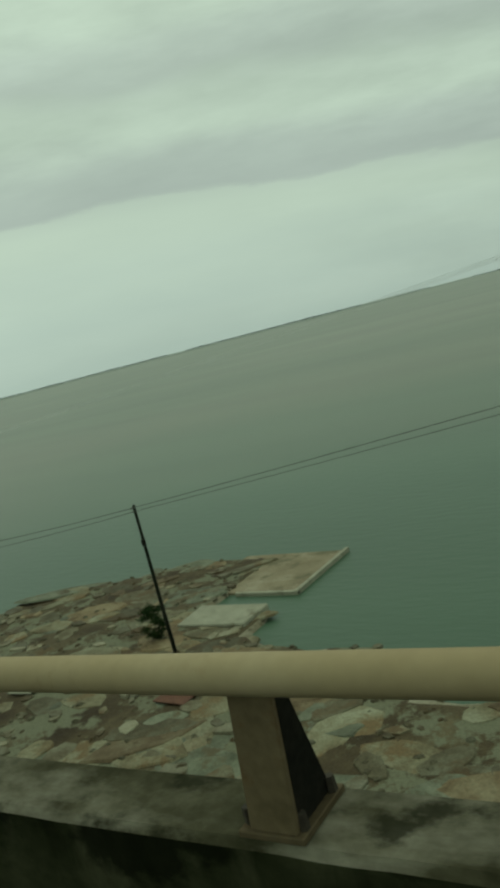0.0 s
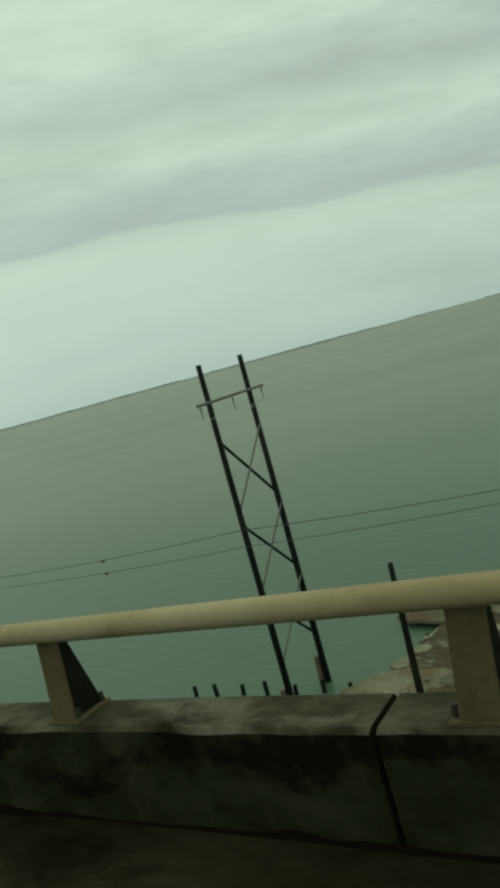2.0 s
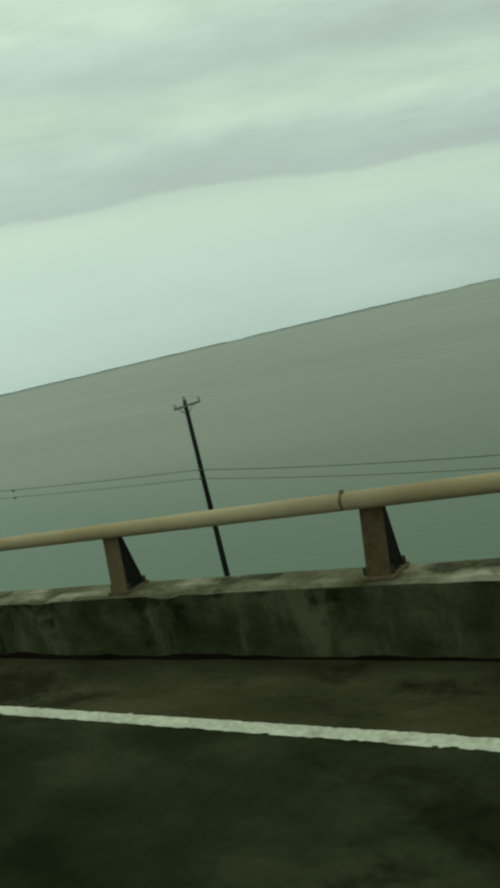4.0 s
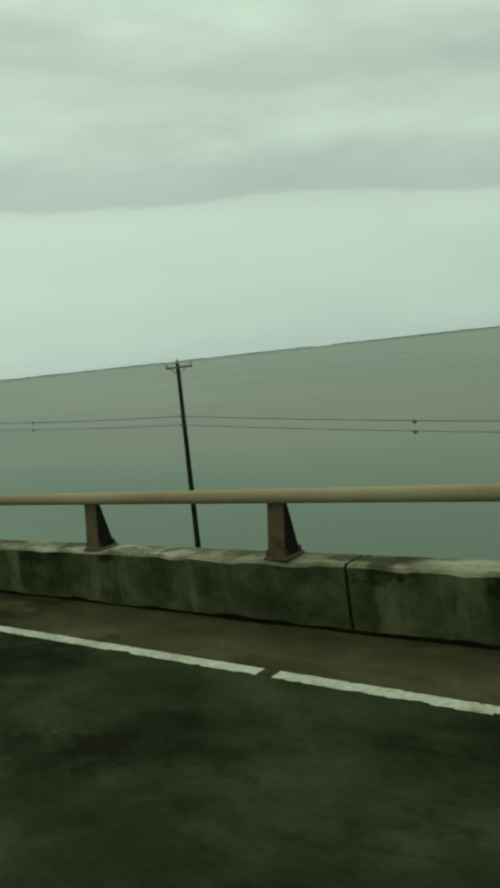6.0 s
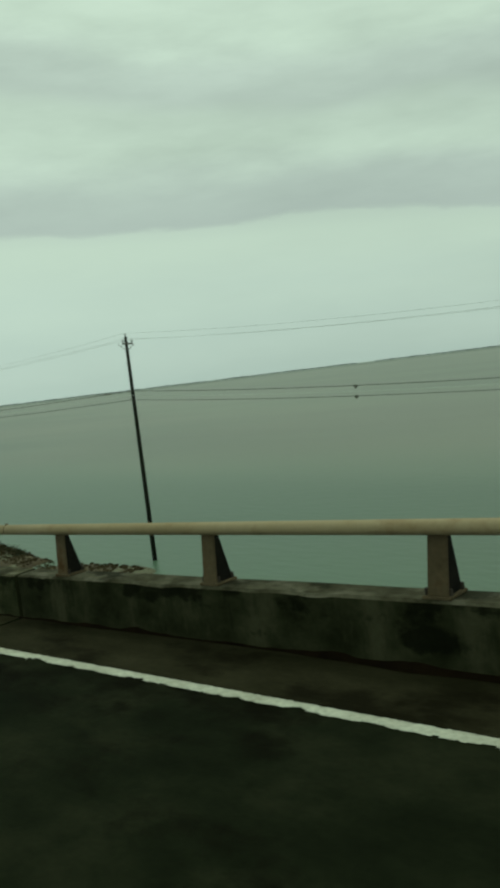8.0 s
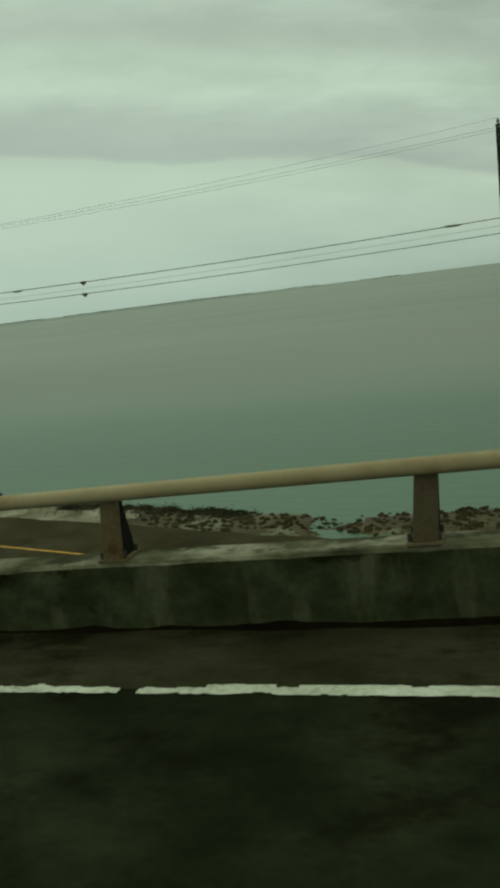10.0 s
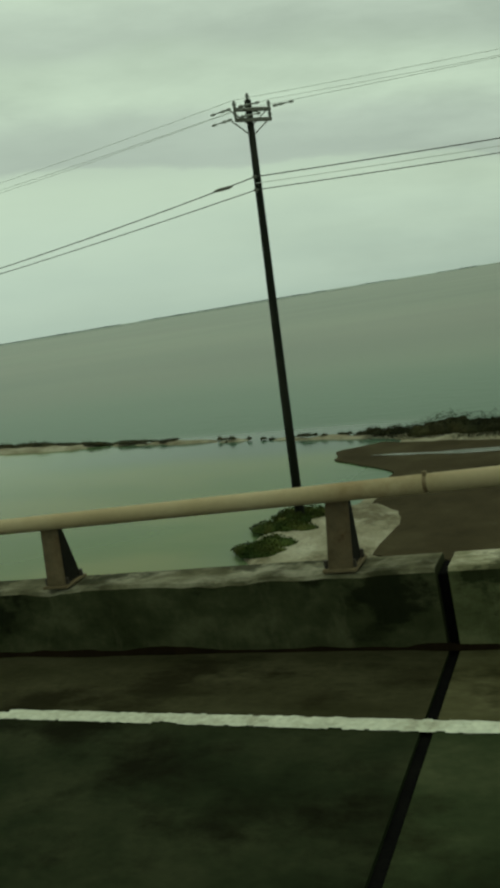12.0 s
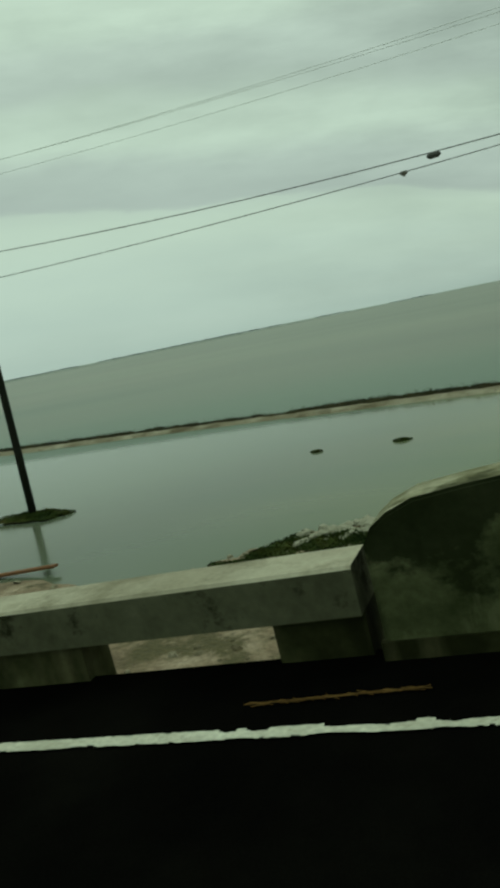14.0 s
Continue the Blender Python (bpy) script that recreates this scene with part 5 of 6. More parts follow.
def slab_field():
    """Lesser broken slabs lying close between the large ones, one joined mass."""
    rng = random.Random(77)
    verts, faces = [], []
    made = 0
    while made < 420:
        s, y = rng.uniform(-8, 61), rng.uniform(5, 53)
        h = ground_height(s, y)
        if h < 0.10 or s < 17 and rng.random() < 0.75:
            continue
        k, size, long = rng.randint(5, 7), rng.choice((0.5, 0.7, 0.9, 1.2, 1.6)), rng.uniform(1.0, 1.8)
        turn, z, first = rng.uniform(0, 6.3), rng.uniform(0.05, 0.15), len(verts)
        q = Euler((rng.gauss(0, 0.06), rng.gauss(0, 0.06), turn)).to_matrix()
        c = flat(s, y, h)
        rad = [rng.uniform(0.34, 0.58) * size for _ in range(k)]
        for scale, up in ((1.05, -0.12), (1.0, z * 0.75), (0.9, z)):
            for i in range(k):
                a = 2 * math.pi * i / k
                verts.append(c + q @ Vector((math.cos(a) * rad[i] * scale * long, math.sin(a) * rad[i] * scale, up)))
        for ring in (0, 1):
            for i in range(k):
                faces.append((first + ring * k + i, first + ring * k + (i + 1) % k, first + ring * k + k + (i + 1) % k, first + ring * k + k + i))
        faces.append(tuple(first + 2 * k + i for i in range(k)))
        made += 1
    me = bpy.data.meshes.new("slab_rubble")
    me.from_pydata(verts, [], faces)
    me.materials.append(MAT["slab_small"])
    me.update()
    tagged(new("slab_rubble", me), "small pale broken slabs bedded in the muddy shore", "rubble", kind="stuff")


def rubble(name, label, count, region, sizes, mat, seed):
    """Loose small stones, one joined mass."""
    rng = random.Random(seed)
    verts, faces = [], []
    made = tries = 0
    while made < count and tries < count * 30:
        tries += 1
        s, y = region(rng)
        h = ground_height(s, y)
        if h < -0.12:
            continue
        r = rng.uniform(*sizes)
        c = flat(s, y, max(h, -0.05))
        k = len(verts)
        q = Euler((rng.uniform(-0.3, 0.3), rng.uniform(-0.3, 0.3), rng.uniform(0, 6.3))).to_matrix()
        sc = Vector((r * rng.uniform(0.8, 1.5), r, r * rng.uniform(0.35, 0.8)))
        for x, yy, z in ((1, 0, -0.3), (0.3, 0.9, -0.3), (-0.8, 0.5, -0.3), (-0.7, -0.6, -0.3), (0.4, -0.9, -0.3), (0.6, 0.1, 0.7), (-0.1, 0.5, 0.8), (-0.4, -0.2, 0.6), (0.2, -0.5, 0.75)):
            verts.append(c + q @ Vector((x * sc.x * rng.uniform(0.8, 1.2), yy * sc.y, z * sc.z)))
        for f in ((0, 1, 6, 5), (1, 2, 6), (2, 3, 7, 6), (3, 4, 8, 7), (4, 0, 5, 8), (5, 6, 7, 8)):
            faces.append(tuple(k + i for i in f))
        made += 1
    me = bpy.data.meshes.new(name)
    me.from_pydata(verts, [], faces)
    me.materials.append(mat)
    me.update()
    tagged(new(name, me), label, "rubble", kind="stuff")


def concrete_pad():
    rng = random.Random(3)
    root = thing("concrete_pad", Matrix.Translation(flat(35, 49, 0)), "tan concrete landing pad with a raised kerb, at the water's edge", "concrete pad")
    bm = bmesh.new()
    box(bm, -41, -31, 44.7, 53.0, -0.9, 0.22, None, 0.06)
    part("slab", bm, MAT["pad"], root)
    bm = bmesh.new()
    box(bm, -31.25, -30.9, 44.4, 53.3, -0.9, 0.36, None, 0.04)
    part("kerb", bm, MAT["kerb"], root)
    bm = bmesh.new()
    box(bm, -36.6, -30.9, 44.35, 44.7, -0.9, 0.30, None, 0.04)
    part("kerb", bm, MAT["kerb"], root)
    root = thing("concrete_slab", Matrix.Translation(flat(35, 39.5, 0)), "pale broken concrete slab beside the inlet", "concrete slab")
    bm = bmesh.new()
    box(bm, -37.6, -31.6, 38.2, 41.4, -0.8, 0.62, None, 0.07)
    for v in bm.verts:
        v.co += noise.noise_vector(v.co * 0.6) * 0.2
    part("slab", bm, MAT["kerb"], root)
    root = thing("pale_board", Matrix.Translation(flat(43.0, 29.5, 0.4)), "pale rectangular board lying flat on the rubble", "board")
    bm = bmesh.new()
    box(bm, -1.0, 1.0, -1.35, 1.35, 0.0, 0.08, Matrix.Translation(flat(43.0, 29.5, ground_height(43.0, 29.5) + 0.20)) @ Matrix.Rotation(0.1, 4, "Z") @ Matrix.Rotation(0.03, 4, "X"), 0.012)
    part("sheet", bm, MAT["kerb"], root)
    root = thing("rusted_plate", Matrix.Translation(flat(31, 30, 0.4)), "flat rust-red sheet lying on the shore", "metal sheet")
    bm = bmesh.new()
    box(bm, -1.2, 1.2, -1.5, 1.5, 0.0, 0.05, Matrix.Translation(flat(30.4, 29.9, ground_height(30.4, 29.9) + 0.16)) @ Matrix.Rotation(-0.06, 4, "Z"), 0.01)
    part("sheet", bm, MAT["rust"], root)


def pilings():
    rng = random.Random(8)
    spots = [(62.3 + 1.62 * k, 30.5 - 0.02 * k) for k in range(7)] + [(69.0 + 1.5 * k, 26.8) for k in range(4)] + [(63.5, 28.6), (63.9, 27.2), (66.0, 27.0)]
    for s, y in spots:
        root = thing("piling", Matrix.Translation(flat(s, y, 0)), "short dark rotten dock piling in the water", "piling", "dock pilings")
        bm = bmesh.new()
        p = flat(s + rng.gauss(0, 0.1), y + rng.gauss(0, 0.1), 0)
        tube(bm, [p + Vector((0, 0, -1)), p + Vector((rng.gauss(0, 0.06), rng.gauss(0, 0.06), rng.uniform(0.55, 0.85)))], [0.14, 0.12], 8)
        part("stump", bm, MAT["wood"], root)


def leaf_mass(verts, faces, c, size, count, leaf, rng, squash=0.7):
    for _ in range(count):
        d = Vector((rng.gauss(0, 0.45), rng.gauss(0, 0.45), abs(rng.gauss(0, 0.5)))) * size
        d.z *= squash
        p = c + d
        a = Vector((rng.gauss(0, 1), rng.gauss(0, 1), rng.gauss(0, 0.6))).normalized() * leaf * rng.uniform(0.6, 1.3)
        b = a.cross(Vector((rng.gauss(0, 1), rng.gauss(0, 1), rng.gauss(0, 1)))).normalized() * leaf * rng.uniform(0.3, 0.6)
        k = len(verts)
        verts.extend((p - a, p + b, p + a, p - b))
        faces.append((k, k + 1, k + 2, k + 3))


def leaf_object(name, verts, faces, mat):
    me = bpy.data.meshes.new(name)
    me.from_pydata(verts, [], faces)
    me.materials.append(mat)
    me.update()
    return new(name, me)


def bush(s, y, size, mat, label, count=700, tall=1.0):
    rng = random.Random(int(s * 10 + y))
    c = flat(s, y, max(0.1, ground_height(s, y)))
    root = thing("bush", Matrix.Translation(c), label, "bush")
    bm = bmesh.new()
    for _ in range(7):
        d = Vector((rng.gauss(0, 0.4), rng.gauss(0, 0.4), rng.uniform(0.4, 0.8))) * size
        tube(bm, [c + Vector((0, 0, -0.1)), c + d * 0.5 + Vector((rng.gauss(0, 0.05), 0, 0)), c + d], [0.03, 0.022, 0.008], 5)
    part("stems", bm, MAT["wood"], root)
    verts, faces = [], []
    for _ in range(14):
        leaf_mass(verts, faces, c + Vector((rng.gauss(0, 0.25), rng.gauss(0, 0.25), rng.uniform(0.05, 0.6) * tall)) * size, size * 0.34, count // 3, 0.04 + 0.015 * size, rng)
    ob = leaf_object("foliage", verts, faces, mat)
    ob.parent = root
    ob.matrix_parent_inverse = root.matrix_basis.inverted()


def matted(name, label, key, blobs, rng, leaves=380, leaf=0.045, squeeze=0.6):
    """Low matted plants: lumpy cushions grown over with small leaves."""
    verts, faces = [], []
    for u, y, r, h in blobs:
        g = ground_height(u, y)
        if g < -0.15:
            continue
        k, seg = len(verts), 16
        c = flat(u, y, max(g, 0.0))
        rings = ((1.0, -0.15), (0.86, 0.32), (0.62, 0.68), (0.34, 0.92))
        for rr, zz in rings:
            for q in range(seg):
                an = 2 * math.pi * q / seg
                w = rr * r * (1 + 0.28 * noise.noise(Vector((math.cos(an) * 1.4 + u * 3, math.sin(an) * 1.4, y + rr))))
                verts.append(c + Vector((math.cos(an) * w, math.sin(an) * w * squeeze, zz * h * rng.uniform(0.35, 0.75))))
        verts.append(c + Vector((0, 0, h * 0.6)))
        n = len(rings)
        for ring in range(n - 1):
            for q in range(seg):
                faces.append((k + ring * seg + q, k + ring * seg + (q + 1) % seg, k + (ring + 1) * seg + (q + 1) % seg, k + (ring + 1) * seg + q))
        for q in range(seg):
            faces.append((k + (n - 1) * seg + q, k + (n - 1) * seg + (q + 1) % seg, k + n * seg))
        for _ in range(int(leaves * min(1.6, r))):
            an, rr = rng.uniform(0, 2 * math.pi), math.sqrt(rng.random()) * 1.05
            p = c + Vector((math.cos(an) * rr * r, math.sin(an) * rr * r * squeeze, h * max(0.0, 1 - rr ** 2.2) * rng.uniform(0.3, 1.15) + rng.uniform(0.0, 0.05)))
            a = Vector((rng.gauss(0, 1), rng.gauss(0, 1), abs(rng.gauss(0, 1.4)))).normalized() * leaf * rng.uniform(0.6, 1.5)
            b = a.cross(Vector((rng.gauss(0, 1), rng.gauss(0, 1), rng.gauss(0, 1)))).normalized() * leaf * rng.uniform(0.3, 0.6)
            k = len(verts)
            verts.extend((p - a, p + b, p + a, p - b))
            faces.append((k, k + 1, k + 2, k + 3))
    tagged(leaf_object(name, verts, faces, MAT[key]), label, "scrub", kind="stuff")


def scrub_belt():
    rng = random.Random(21)
    verts, faces = [], []
    for _ in range(5000):
        s = rng.uniform(227, 270.5)
        n = fbm(s * 0.22, 1.7)
        if n < -0.35 or s < 245 and rng.random() < 0.8:
            continue
        y = ridge(s) + rng.gauss(0.2, 0.75)
        h = ground_height(s, y)
        if h < -0.05:
            continue
        leaf_mass(verts, faces, flat(s, y, h), rng.uniform(0.25, 0.55) * (1 + 0.5 * n), 14, 0.05, rng, 0.55)
    tagged(leaf_object("scrub_belt", verts, faces, MAT["scrub"]), "belt of low dark salt scrub along the causeway edge", "scrub", kind="stuff")

    def along(a, b, step, off, spread, r, h, keep=1.0):
        return [(u, ridge(u) + off + rng.gauss(0, spread), rng.uniform(*r), rng.uniform(*h)) for u in np.arange(a, b, step) if rng.random() < keep]

    def on_bank(a, b, back, r, h, count):
        out = []
        for _ in range(count):
            u = rng.uniform(a, b)
            out.append((u, bank_edge(u) - rng.uniform(*back), rng.uniform(*r), rng.uniform(*h)))
        return out

    matted("scrub_mound", "low brushy mound of matted dark scrub", "scrub", along(228, 245.5, 0.6, 0.2, 0.3, (0.3, 0.8), (0.10, 0.22), 0.6) + along(245.5, 267, 0.32, 0.3, 0.4, (0.6, 1.3), (0.45, 1.05)) + along(267, 270.5, 0.4, 0.3, 0.3, (0.4, 0.9), (0.25, 0.5)), rng)
    matted("scrub_mound", "thin mat of dark scrub on the sand spit", "scrub", along(292, 299, 0.3, 0.0, 0.14, (0.35, 0.7), (0.12, 0.26)) + along(299, 350, 0.26, -0.2, 0.16, (0.5, 0.95), (0.22, 0.40)) + along(265, 272, 0.5, 0.2, 0.2, (0.3, 0.7), (0.12, 0.25), 0.7) + along(271, 283, 0.35, 0.1, 0.25, (0.10, 0.34), (0.10, 0.26), 0.6) + along(286, 295, 0.5, 0.1, 0.1, (0.4, 0.8), (0.08, 0.16), 0.75), rng, 110)
    matted("marsh_grass", "mat of green marsh grass on a low islet", "green", [(269.3 + rng.gauss(0, 0.45), rng.uniform(19.6, 24.8), rng.uniform(0.4, 0.8), rng.uniform(0.15, 0.35)) for _ in range(34)] + [(324.2 + rng.gauss(0, 0.9), 26.4 + rng.gauss(0, 0.3), rng.uniform(0.5, 0.9), rng.uniform(0.1, 0.2)) for _ in range(24)] + [(307.2 + rng.gauss(0, 0.5), 33.4 + rng.gauss(0, 0.12), 0.38, rng.uniform(0.06, 0.12)) for _ in range(9)] + [(311.8 + rng.gauss(0, 0.2), 33.6, 0.25, 0.08) for _ in range(4)], rng, 420, 0.05)
    matted("weed_mat", "low mat of green shore weeds on the bank", "green", on_bank(303.5, 307.5, (1.6, 8.0), (0.3, 0.8), (0.08, 0.28), 130) + on_bank(307.5, 311.8, (0.9, 5.5), (0.3, 0.6), (0.04, 0.08), 55), rng)
    matted("scrub_mound", "thin brown mat of dead scrub at the bank's edge", "scrub", on_bank(282.5, 288.8, (-0.1, 0.8), (0.3, 0.7), (0.06, 0.14), 30), rng)
    matted("weed_mat", "low mat of ochre dry weeds on the bank", "ochre", on_bank(301.7, 305.0, (0.1, 8.0), (0.3, 0.7), (0.10, 0.26), 110) + on_bank(296.5, 301.2, (-0.1, 0.5), (0.2, 0.5), (0.05, 0.10), 26) + on_bank(297.5, 300.5, (1.0, 2.5), (0.4, 0.8), (0.12, 0.3), 9) + on_bank(288, 296, (2.5, 4.5), (0.3, 0.6), (0.06, 0.12), 12), rng)


def old_causeway_road():
    root = thing("old_road", Matrix.Translation(flat(248, 28, 0)), "abandoned faded asphalt road ending at the water", "road", kind="structure")
    k = 0.235
    bm = bmesh.new()
    n, cols = 120, 40
    rows = []
    for i in range(n + 1):
        s = 222 + 46.0 * i / n
        c = 24.7 + k * (s - 234.5)
        near = c - 4.3 - 8.5 * smooth01((s - 252.5) / 6) + 0.4 * fbm(s * 0.4, 0)
        far = c + 4.2 + 1.2 * smooth01((s - 255) / 8) + 0.3 * fbm(s * 0.4, 5)
        row = []
        for j in range(cols + 1):
            y = near + (far - near) * j / cols
            warp = smooth01((s - 250) / 18) * (float(np.interp(y, (14, 19, 21, 23, 26, 29, 31, 33, 34.2, 36.3, 38, 40), (266, 265.3, 265.2, 265.5, 266.7, 267, 266.8, 269.3, 270.8, 271.3, 269, 266))) - 268 + 0.3 * fbm(s * 0.5, y * 0.7))
            row.append(flat(s + warp, y, 0.42 - 0.36 * smooth01((s + warp - 254) / 12)))
        rows.append(row)
    top = [[bm.verts.new(p) for p in row] for row in rows]
    for p, q in zip(top, top[1:]):
        for j in range(cols):
            bm.faces.new((p[j], p[j + 1], q[j + 1], q[j]))
    rim = [e for e in bm.edges if len(e.link_faces) == 1]
    new_verts = [v for v in bmesh.ops.extrude_edge_only(bm, edges=rim)["geom"] if isinstance(v, bmesh.types.BMVert)]
    for v in new_verts:
        v.co.z -= 0.5
    bmesh.ops.recalc_face_normals(bm, faces=bm.faces)
    part("surface", bm, MAT["old_road"], root)
    bm = bmesh.new()
    for i in range(30):
        s = 224 + i
        for o in (-0.02,):
            a, b = 24.75 + k * (s - 234.5) + o, 24.75 + k * (s + 0.98 - 234.5) + o
            vs = [bm.verts.new(flat(s, a - 0.07, 0.426)), bm.verts.new(flat(s, a + 0.07, 0.426)), bm.verts.new(flat(s + 0.98, b + 0.07, 0.426)), bm.verts.new(flat(s + 0.98, b - 0.07, 0.426))]
            bm.faces.new(vs)
    bmesh.ops.recalc_face_normals(bm, faces=bm.faces)
    part("centre_line", bm, MAT["yellow"], root, "faded yellow painted centre line")


def road_puddle():
    """Rain water standing in the dip of the old road."""
    bm = bmesh.new()
    rows = []
    for i in range(23):
        f = i / 22
        s, y = 260.0 + 9.0 * f, 33.4 + 1.3 * f
        w = 0.38 * math.sin(math.pi * min(1, max(0, f)) * 0.98 + 0.03) * (1 + 0.5 * fbm(s * 0.6, 2.2))
        rows.append([bm.verts.new(flat(s, y + q * w, 0.42 - 0.36 * smooth01((s - 254) / 12) + 0.012)) for q in (-1, -0.3, 0.4, 1)])
    for a, b in zip(rows, rows[1:]):
        for j in range(3):
            bm.faces.new((a[j], b[j], b[j + 1], a[j + 1]))
    for f in bm.faces:
        f.normal_update()
        if f.normal.z < 0:
            f.normal_flip()
    tagged(finish("puddle", bm, MAT["puddle"]), "shallow grey puddle lying on the old road", "puddle")


def arrow_sign():
    c = flat(256.85, 37.07, 2.95)
    root = thing("warning_sign", Matrix.Translation(Vector((c.x, c.y, 0.3))), "yellow road-end sign with a black double arrow and hazard stripes", "road sign")
    m = Matrix.Translation(c) @ Matrix.Rotation(heading(257) + 0.12, 4, "Z") @ Matrix.Rotation(radians(8), 4, "Y") @ Matrix.Scale(0.9, 4)
    w, h = 0.97, 0.46
    bm = bmesh.new()
    box(bm, -w, w, 0.0, 0.02, -h, h, m, 0.003)
    part("panel", bm, MAT["sign"], root)
    bm = bmesh.new()
    box(bm, -0.03, 0.03, 0.025, 0.085, -2.7, h * 0.7, Matrix.Translation(c) @ Matrix.Rotation(heading(257) + 0.12, 4, "Z"), 0.006)
    part("post", bm, MAT["galv"], root)
    bm = bmesh.new()

    def poly(pts):
        bm.faces.new([bm.verts.new(m @ Vector((x, -0.006, z))) for x, z in pts])

    poly(((-0.28, -0.055), (0.28, -0.055), (0.28, 0.055), (-0.28, 0.055)))
    for sg in (-1, 1):
        poly(((sg * 0.40, 0.0), (sg * 0.17, 0.20), (sg * 0.17, 0.10), (sg * 0.17, -0.10), (sg * 0.17, -0.20)))
    bmesh.ops.recalc_face_normals(bm, faces=bm.faces)
    part("arrow", bm, MAT["black"], root)
    for sg in (-1, 1):
        for z in (0.50, 0.0):
            bm = bmesh.new()
            pts = ((sg * 0.52, z), (sg * 0.74, z), (sg * 1.04, z - 0.34), (sg * 1.04, z - 0.5))
            pts = ((sg * 0.60, z - 0.02), (sg * 0.80, z - 0.02), (sg * 1.04, z - 0.30), (sg * 1.04, z - 0.48)) if sg > 0 else ((sg * 0.60, z - 0.02), (sg * 0.80, z - 0.02), (sg * 1.04, z - 0.30), (sg * 1.04, z - 0.48))
            bm.faces.new([bm.verts.new(m @ Vector((x, -0.006, zz))) for x, zz in pts])
            part("stripe", bm, MAT["black"], root)
    root = thing("marker_post", Matrix.Translation(flat(255.7, 21.6, 0.3)), "slim grey marker post with a red reflector", "marker post")
    p = flat(255.7, 21.6, 0.3)
    bm = bmesh.new()
    tube(bm, [p, p + Vector((0, 0, 1.5))], 0.03, 8)
    part("post", bm, MAT["galv"], root)
    bm = bmesh.new()
    tube(bm, [p + Vector((0, -0.06, 1.45)), p + Vector((0, -0.02, 1.45))], 0.14, 14)
    part("reflector", bm, MAT["red"], root)


# ---------------------------------------------------------------- litter on the shoulder
def scrap(name, s, y, length, width, mat, label, category, seed):
    """A flat torn piece lying on the road."""
    bm = bmesh.new()
    bmesh.ops.create_icosphere(bm, subdivisions=3, radius=0.5)
    off = Vector((seed * 1.7, 0, 0))
    for v in bm.verts:
        p = v.co + noise.noise_vector(v.co * 3.4 + off) * 0.42
        v.co = Vector((p.x * length, p.y * width * 1.2 + 0.25 * width * math.sin(4 * p.x), max(0.0, (p.z + 0.25) * min(0.035, 0.35 * max(length, width)))))
    bmesh.ops.transform(bm, matrix=road_pose(s, y, 0.001), verts=bm.verts)
    tagged(finish(name, bm, MAT[mat]), label, category, "litter on the shoulder")


def orange_board():
    root = thing("orange_board", Matrix.Translation(flat(260.5, 20.5, 0.3)), "short faded orange board lying on the old road's edge", "board")
    bm = bmesh.new()
    rest = 0.42 - 0.36 * smooth01((260.5 - 254) / 12)
    box(bm, -0.09, 0.09, -0.62, 0.62, 0.0, 0.035, Matrix.Translation(flat(260.5, 20.5, rest + 0.008)) @ Matrix.Rotation(-0.05, 4, "Z"), 0.006)
    part("plank", bm, MAT["orange"], root)


def bag(s, y):
    rng = random.Random(4)
    base = road_pose(s, y, 0.0)
    root = thing("rubbish_bag", base, "torn white plastic bag with black rubbish beside the parapet", "rubbish bag")
    bm = bmesh.new()
    bmesh.ops.create_icosphere(bm, subdivisions=3, radius=0.5)
    for v in bm.verts:
        v.co += noise.noise_vector(v.co * 3.1) * 0.13
        v.co = Vector((v.co.x * 0.25, v.co.y * 0.18, max(0.0, v.co.z * 0.18 + 0.075)))
    bmesh.ops.transform(bm, matrix=base @ Matrix.Translation((0.0, 0.03, 0.02)), verts=bm.verts)
    part("white_film", bm, MAT["bag"], root, smooth=True)
    bm = bmesh.new()
    bmesh.ops.create_icosphere(bm, subdivisions=3, radius=0.5)
    for v in bm.verts:
        v.co += noise.noise_vector(v.co * 4.0 + Vector((5, 0, 0))) * 0.16
        v.co = Vector((v.co.x * 0.34 + 0.02, v.co.y * 0.22 - 0.06, max(0.0, v.co.z * 0.12 + 0.04)))
    bmesh.ops.transform(bm, matrix=base, verts=bm.verts)
    part("black_film", bm, MAT["rubber"], root)


def straw_strip():
    """A swept line of straw at the end block's foot."""
    rng = random.Random(17)
    verts, faces = [], []
    for _ in range(120):
        f = rng.random()
        s, y = 301.26 + 0.95 * f, -0.42 - 0.05 * f + rng.gauss(0, 0.003)
        p, an, ln = road(s, y, rng.uniform(0.003, 0.012)), rng.gauss(0, 0.2), rng.uniform(0.02, 0.06)
        a, b = Vector((math.cos(an), math.sin(an), 0)) * ln, Vector((-math.sin(an), math.cos(an), 0.3)) * 0.0025
        k = len(verts)
        verts += [p - a - b, p - a + b, p + a + b, p + a - b]
        faces.append((k, k + 1, k + 2, k + 3))
    tagged(leaf_object("straw", verts, faces, MAT["straw"]), "thin line of dry straw on the asphalt", "straw", kind="stuff")


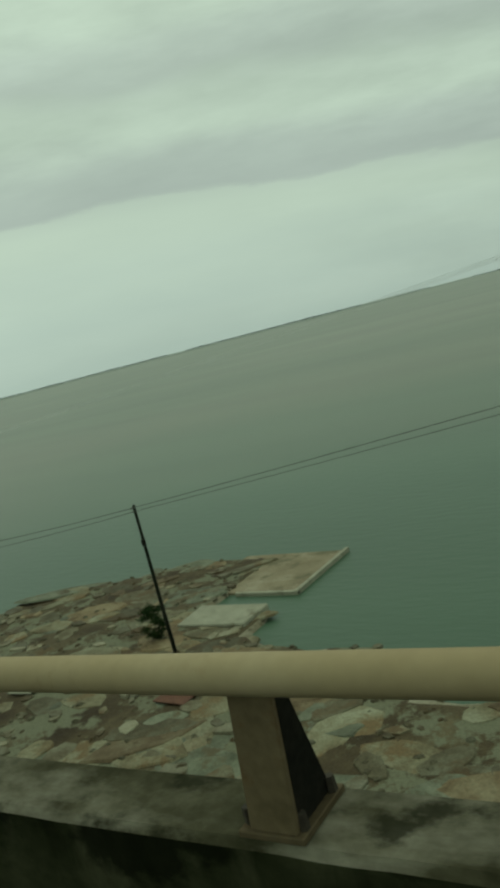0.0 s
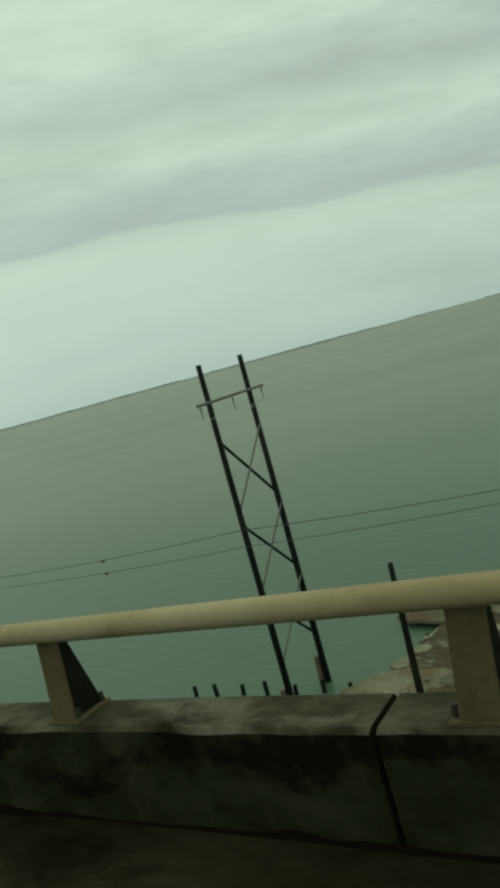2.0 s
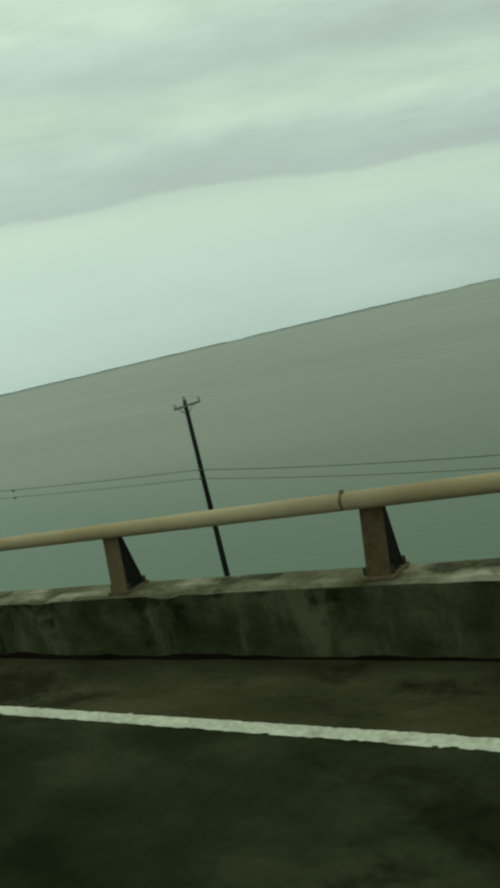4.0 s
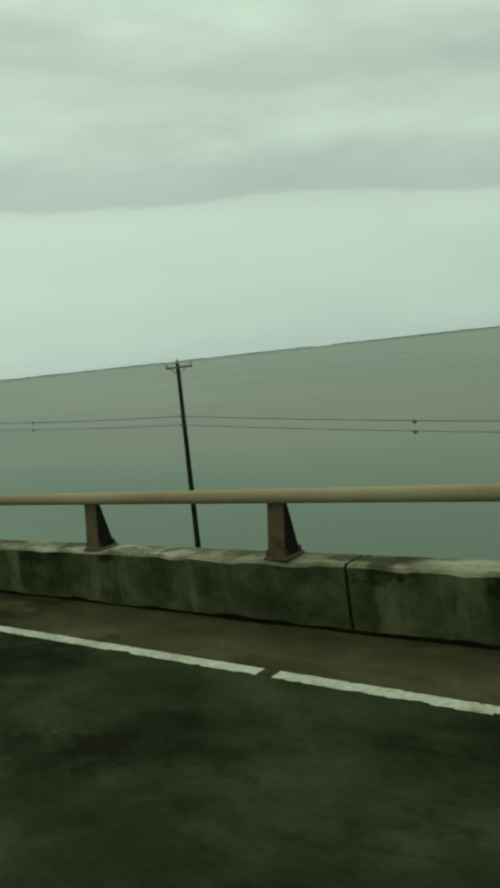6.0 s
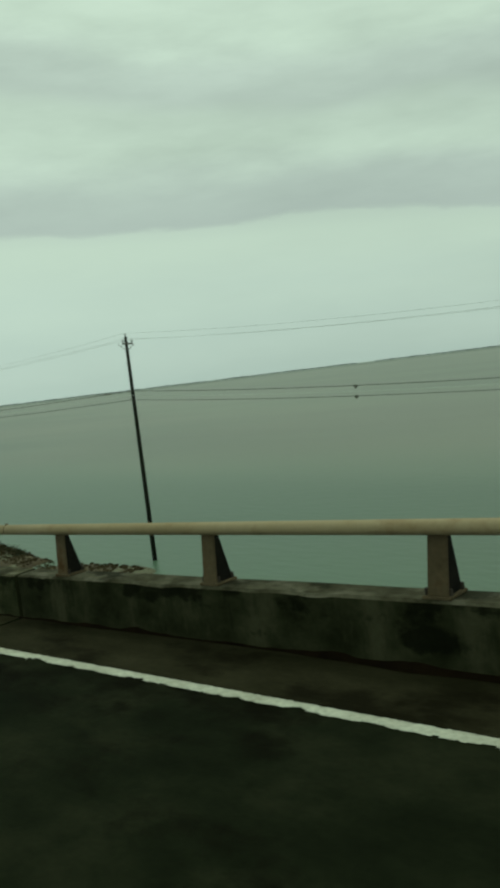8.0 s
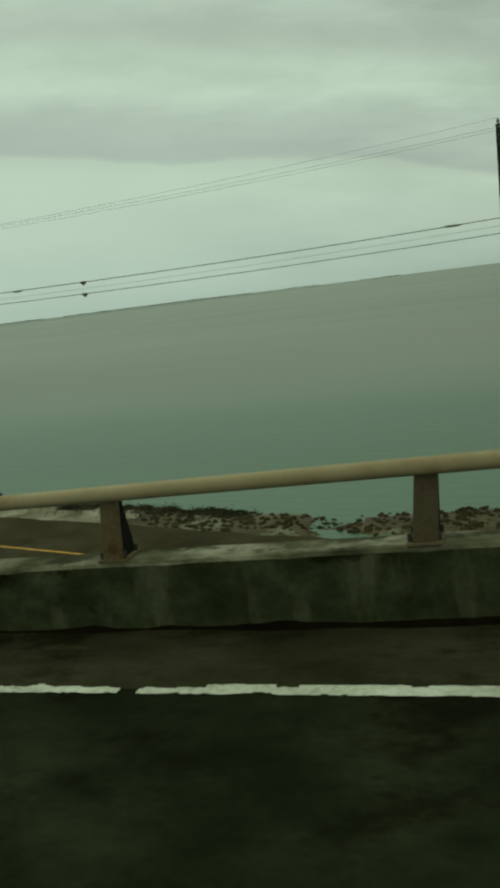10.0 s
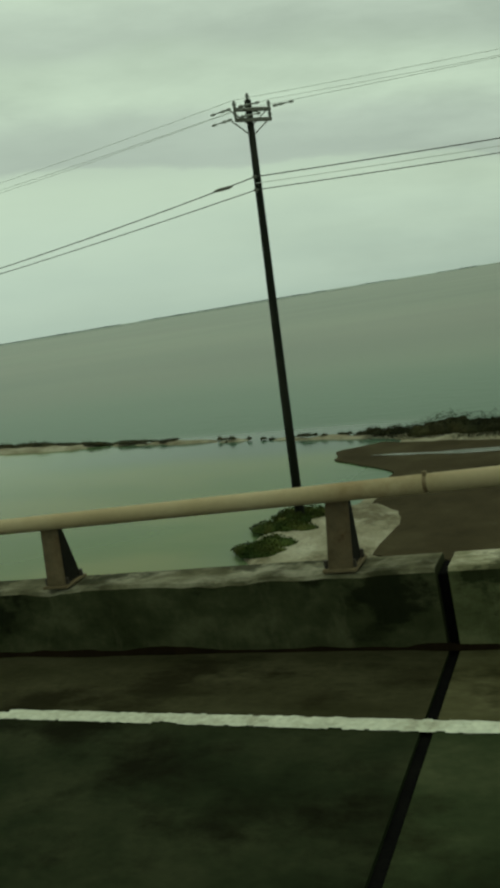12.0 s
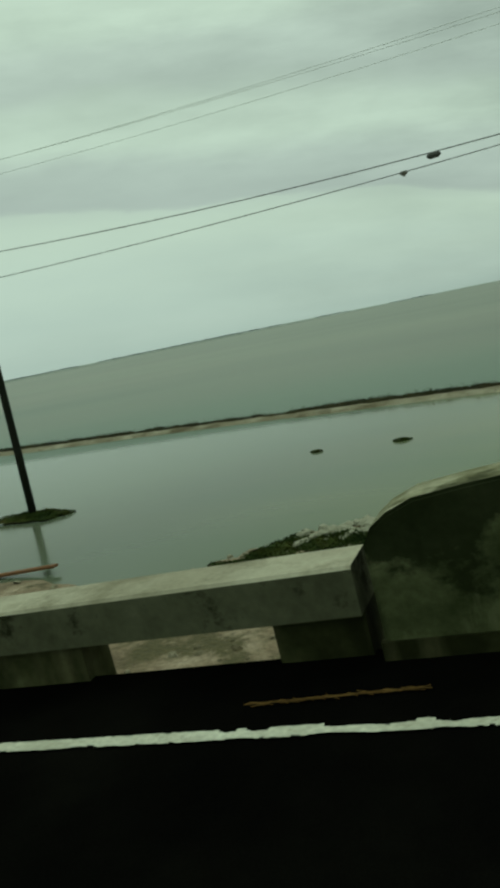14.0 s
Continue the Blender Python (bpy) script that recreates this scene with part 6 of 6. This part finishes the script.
def driftwood():
    c = flat(318.2, 17.3, 0.0)
    root = thing("driftwood_plank", Matrix.Translation(c), "orange-brown driftwood plank stranded at the water's edge", "driftwood")
    bm = bmesh.new()
    box(bm, -1.6, 1.6, -0.14, 0.14, 0.10, 0.20, Matrix.Translation(c) @ Matrix.Rotation(0.06, 4, "Z") @ Matrix.Rotation(-0.07, 4, "Y"), 0.02)
    for v in bm.verts:
        v.co += noise.noise_vector(v.co * 1.3) * 0.03
    part("plank", bm, MAT["driftwood"], root)


old_causeway_road()
road_puddle()
straw_strip()
driftwood()
arrow_sign()
concrete_pad()
pilings()
scrub_belt()
bush(37.5, 36.3, 1.35, MAT["bush"], "upright dark green bush near the pole's foot", 1500, 2.8)
bush(32.7, 30.2, 0.75, MAT["green"], "small dark green bush beside the rusted sheet", 700)
bag(287.5, -0.16)
for s, y, length, width, label, seed in (
    (280.88, -0.19, 0.23, 0.15, "curled strip of black tyre rubber", 1), (279.84, -0.51, 0.12, 0.05, "small lump of black tyre rubber", 2),
    (107.66, -0.18, 0.7, 0.09, "flat heap of dark road dirt by the parapet", 3), (243.4, -0.09, 0.22, 0.12, "lump of black tyre rubber at the parapet", 6),
    (104.38, -1.98, 0.07, 0.06, "small lump of black tyre rubber", 7), (104.28, -2.10, 0.07, 0.05, "small lump of black tyre rubber", 8),
    (213.0, -0.08, 0.22, 0.06, "curled strip of black tyre rubber", 9), (122.47, -0.08, 0.16, 0.05, "small lump of black tyre rubber", 10),
    (139.92, -1.37, 0.09, 0.09, "flat black patch of tyre rubber", 11), (162.54, -0.19, 0.16, 0.04, "curled strip of black tyre rubber", 12),
    (161.04, -1.33, 0.08, 0.03, "small lump of black tyre rubber", 13), (271.78, -0.59, 0.09, 0.035, "small lump of black tyre rubber", 14),
    (270.41, -0.63, 0.035, 0.04, "small lump of black tyre rubber", 15), (269.11, -0.56, 0.045, 0.03, "small lump of black tyre rubber", 16),
    (248.62, -1.59, 0.05, 0.05, "small lump of black tyre rubber", 17), (238.65, -1.17, 0.10, 0.05, "small lump of black tyre rubber", 18),
    (152.37, -0.16, 0.12, 0.04, "small lump of black tyre rubber", 19), (225.9, -0.90, 0.09, 0.09, "curled strip of black tyre rubber", 20),
    (244.0, -1.30, 0.05, 0.04, "small lump of black tyre rubber", 21), (243.4, -1.40, 0.06, 0.04, "small lump of black tyre rubber", 22),
    (254.2, -1.30, 0.05, 0.04, "small lump of black tyre rubber", 23), (254.1, -1.03, 0.03, 0.02, "small lump of black tyre rubber", 24),
):
    scrap("rubber_scrap", s, y, length, width, "rubber", label, "tyre scrap", seed)
orange_board()
rubble("rubble", "small broken stones strewn over the muddy shore", 1300, lambda r: (r.uniform(-8, 61), r.uniform(4, 53)), (0.08, 0.32), MAT["slab"], 31)
rubble("rubble", "pale coral stones along the old causeway", 300, lambda r: (lambda u: (u, 24.7 + 0.235 * (u - 234.5) - 4.6 - r.expovariate(0.8)))(r.uniform(228, 254)), (0.10, 0.32), MAT["sand"], 32)
rubble("rubble", "dark wet stones at the causeway's end", 520, lambda r: (r.uniform(213, 233), r.gauss(29.3, 1.2)), (0.06, 0.24), MAT["old_road"], 34)
rubble("rubble", "sun-bleached stones on the bank below the bridge", 450, lambda r: (r.uniform(283, 325), r.uniform(6, 19)), (0.05, 0.16), MAT["sand"], 33)
rubble("rubble", "dark wet stones in the shallows by the bank", 70, lambda r: (r.uniform(299.6, 302.2), r.uniform(16.6, 19.8)), (0.10, 0.24), MAT["rubber"], 36)
rubble("rubble", "pale stones among the shore weeds", 60, lambda r: (r.uniform(304.8, 308.2), r.uniform(17.0, 19.4)), (0.16, 0.42), MAT["kerb"], 37)
rubble("rubble", "dark lumps of dead weed on the beach", 26, lambda r: (r.uniform(288, 299), r.uniform(13.5, 19.2)), (0.06, 0.2), MAT["rubber"], 38)
slab_field()
scatter_stones()
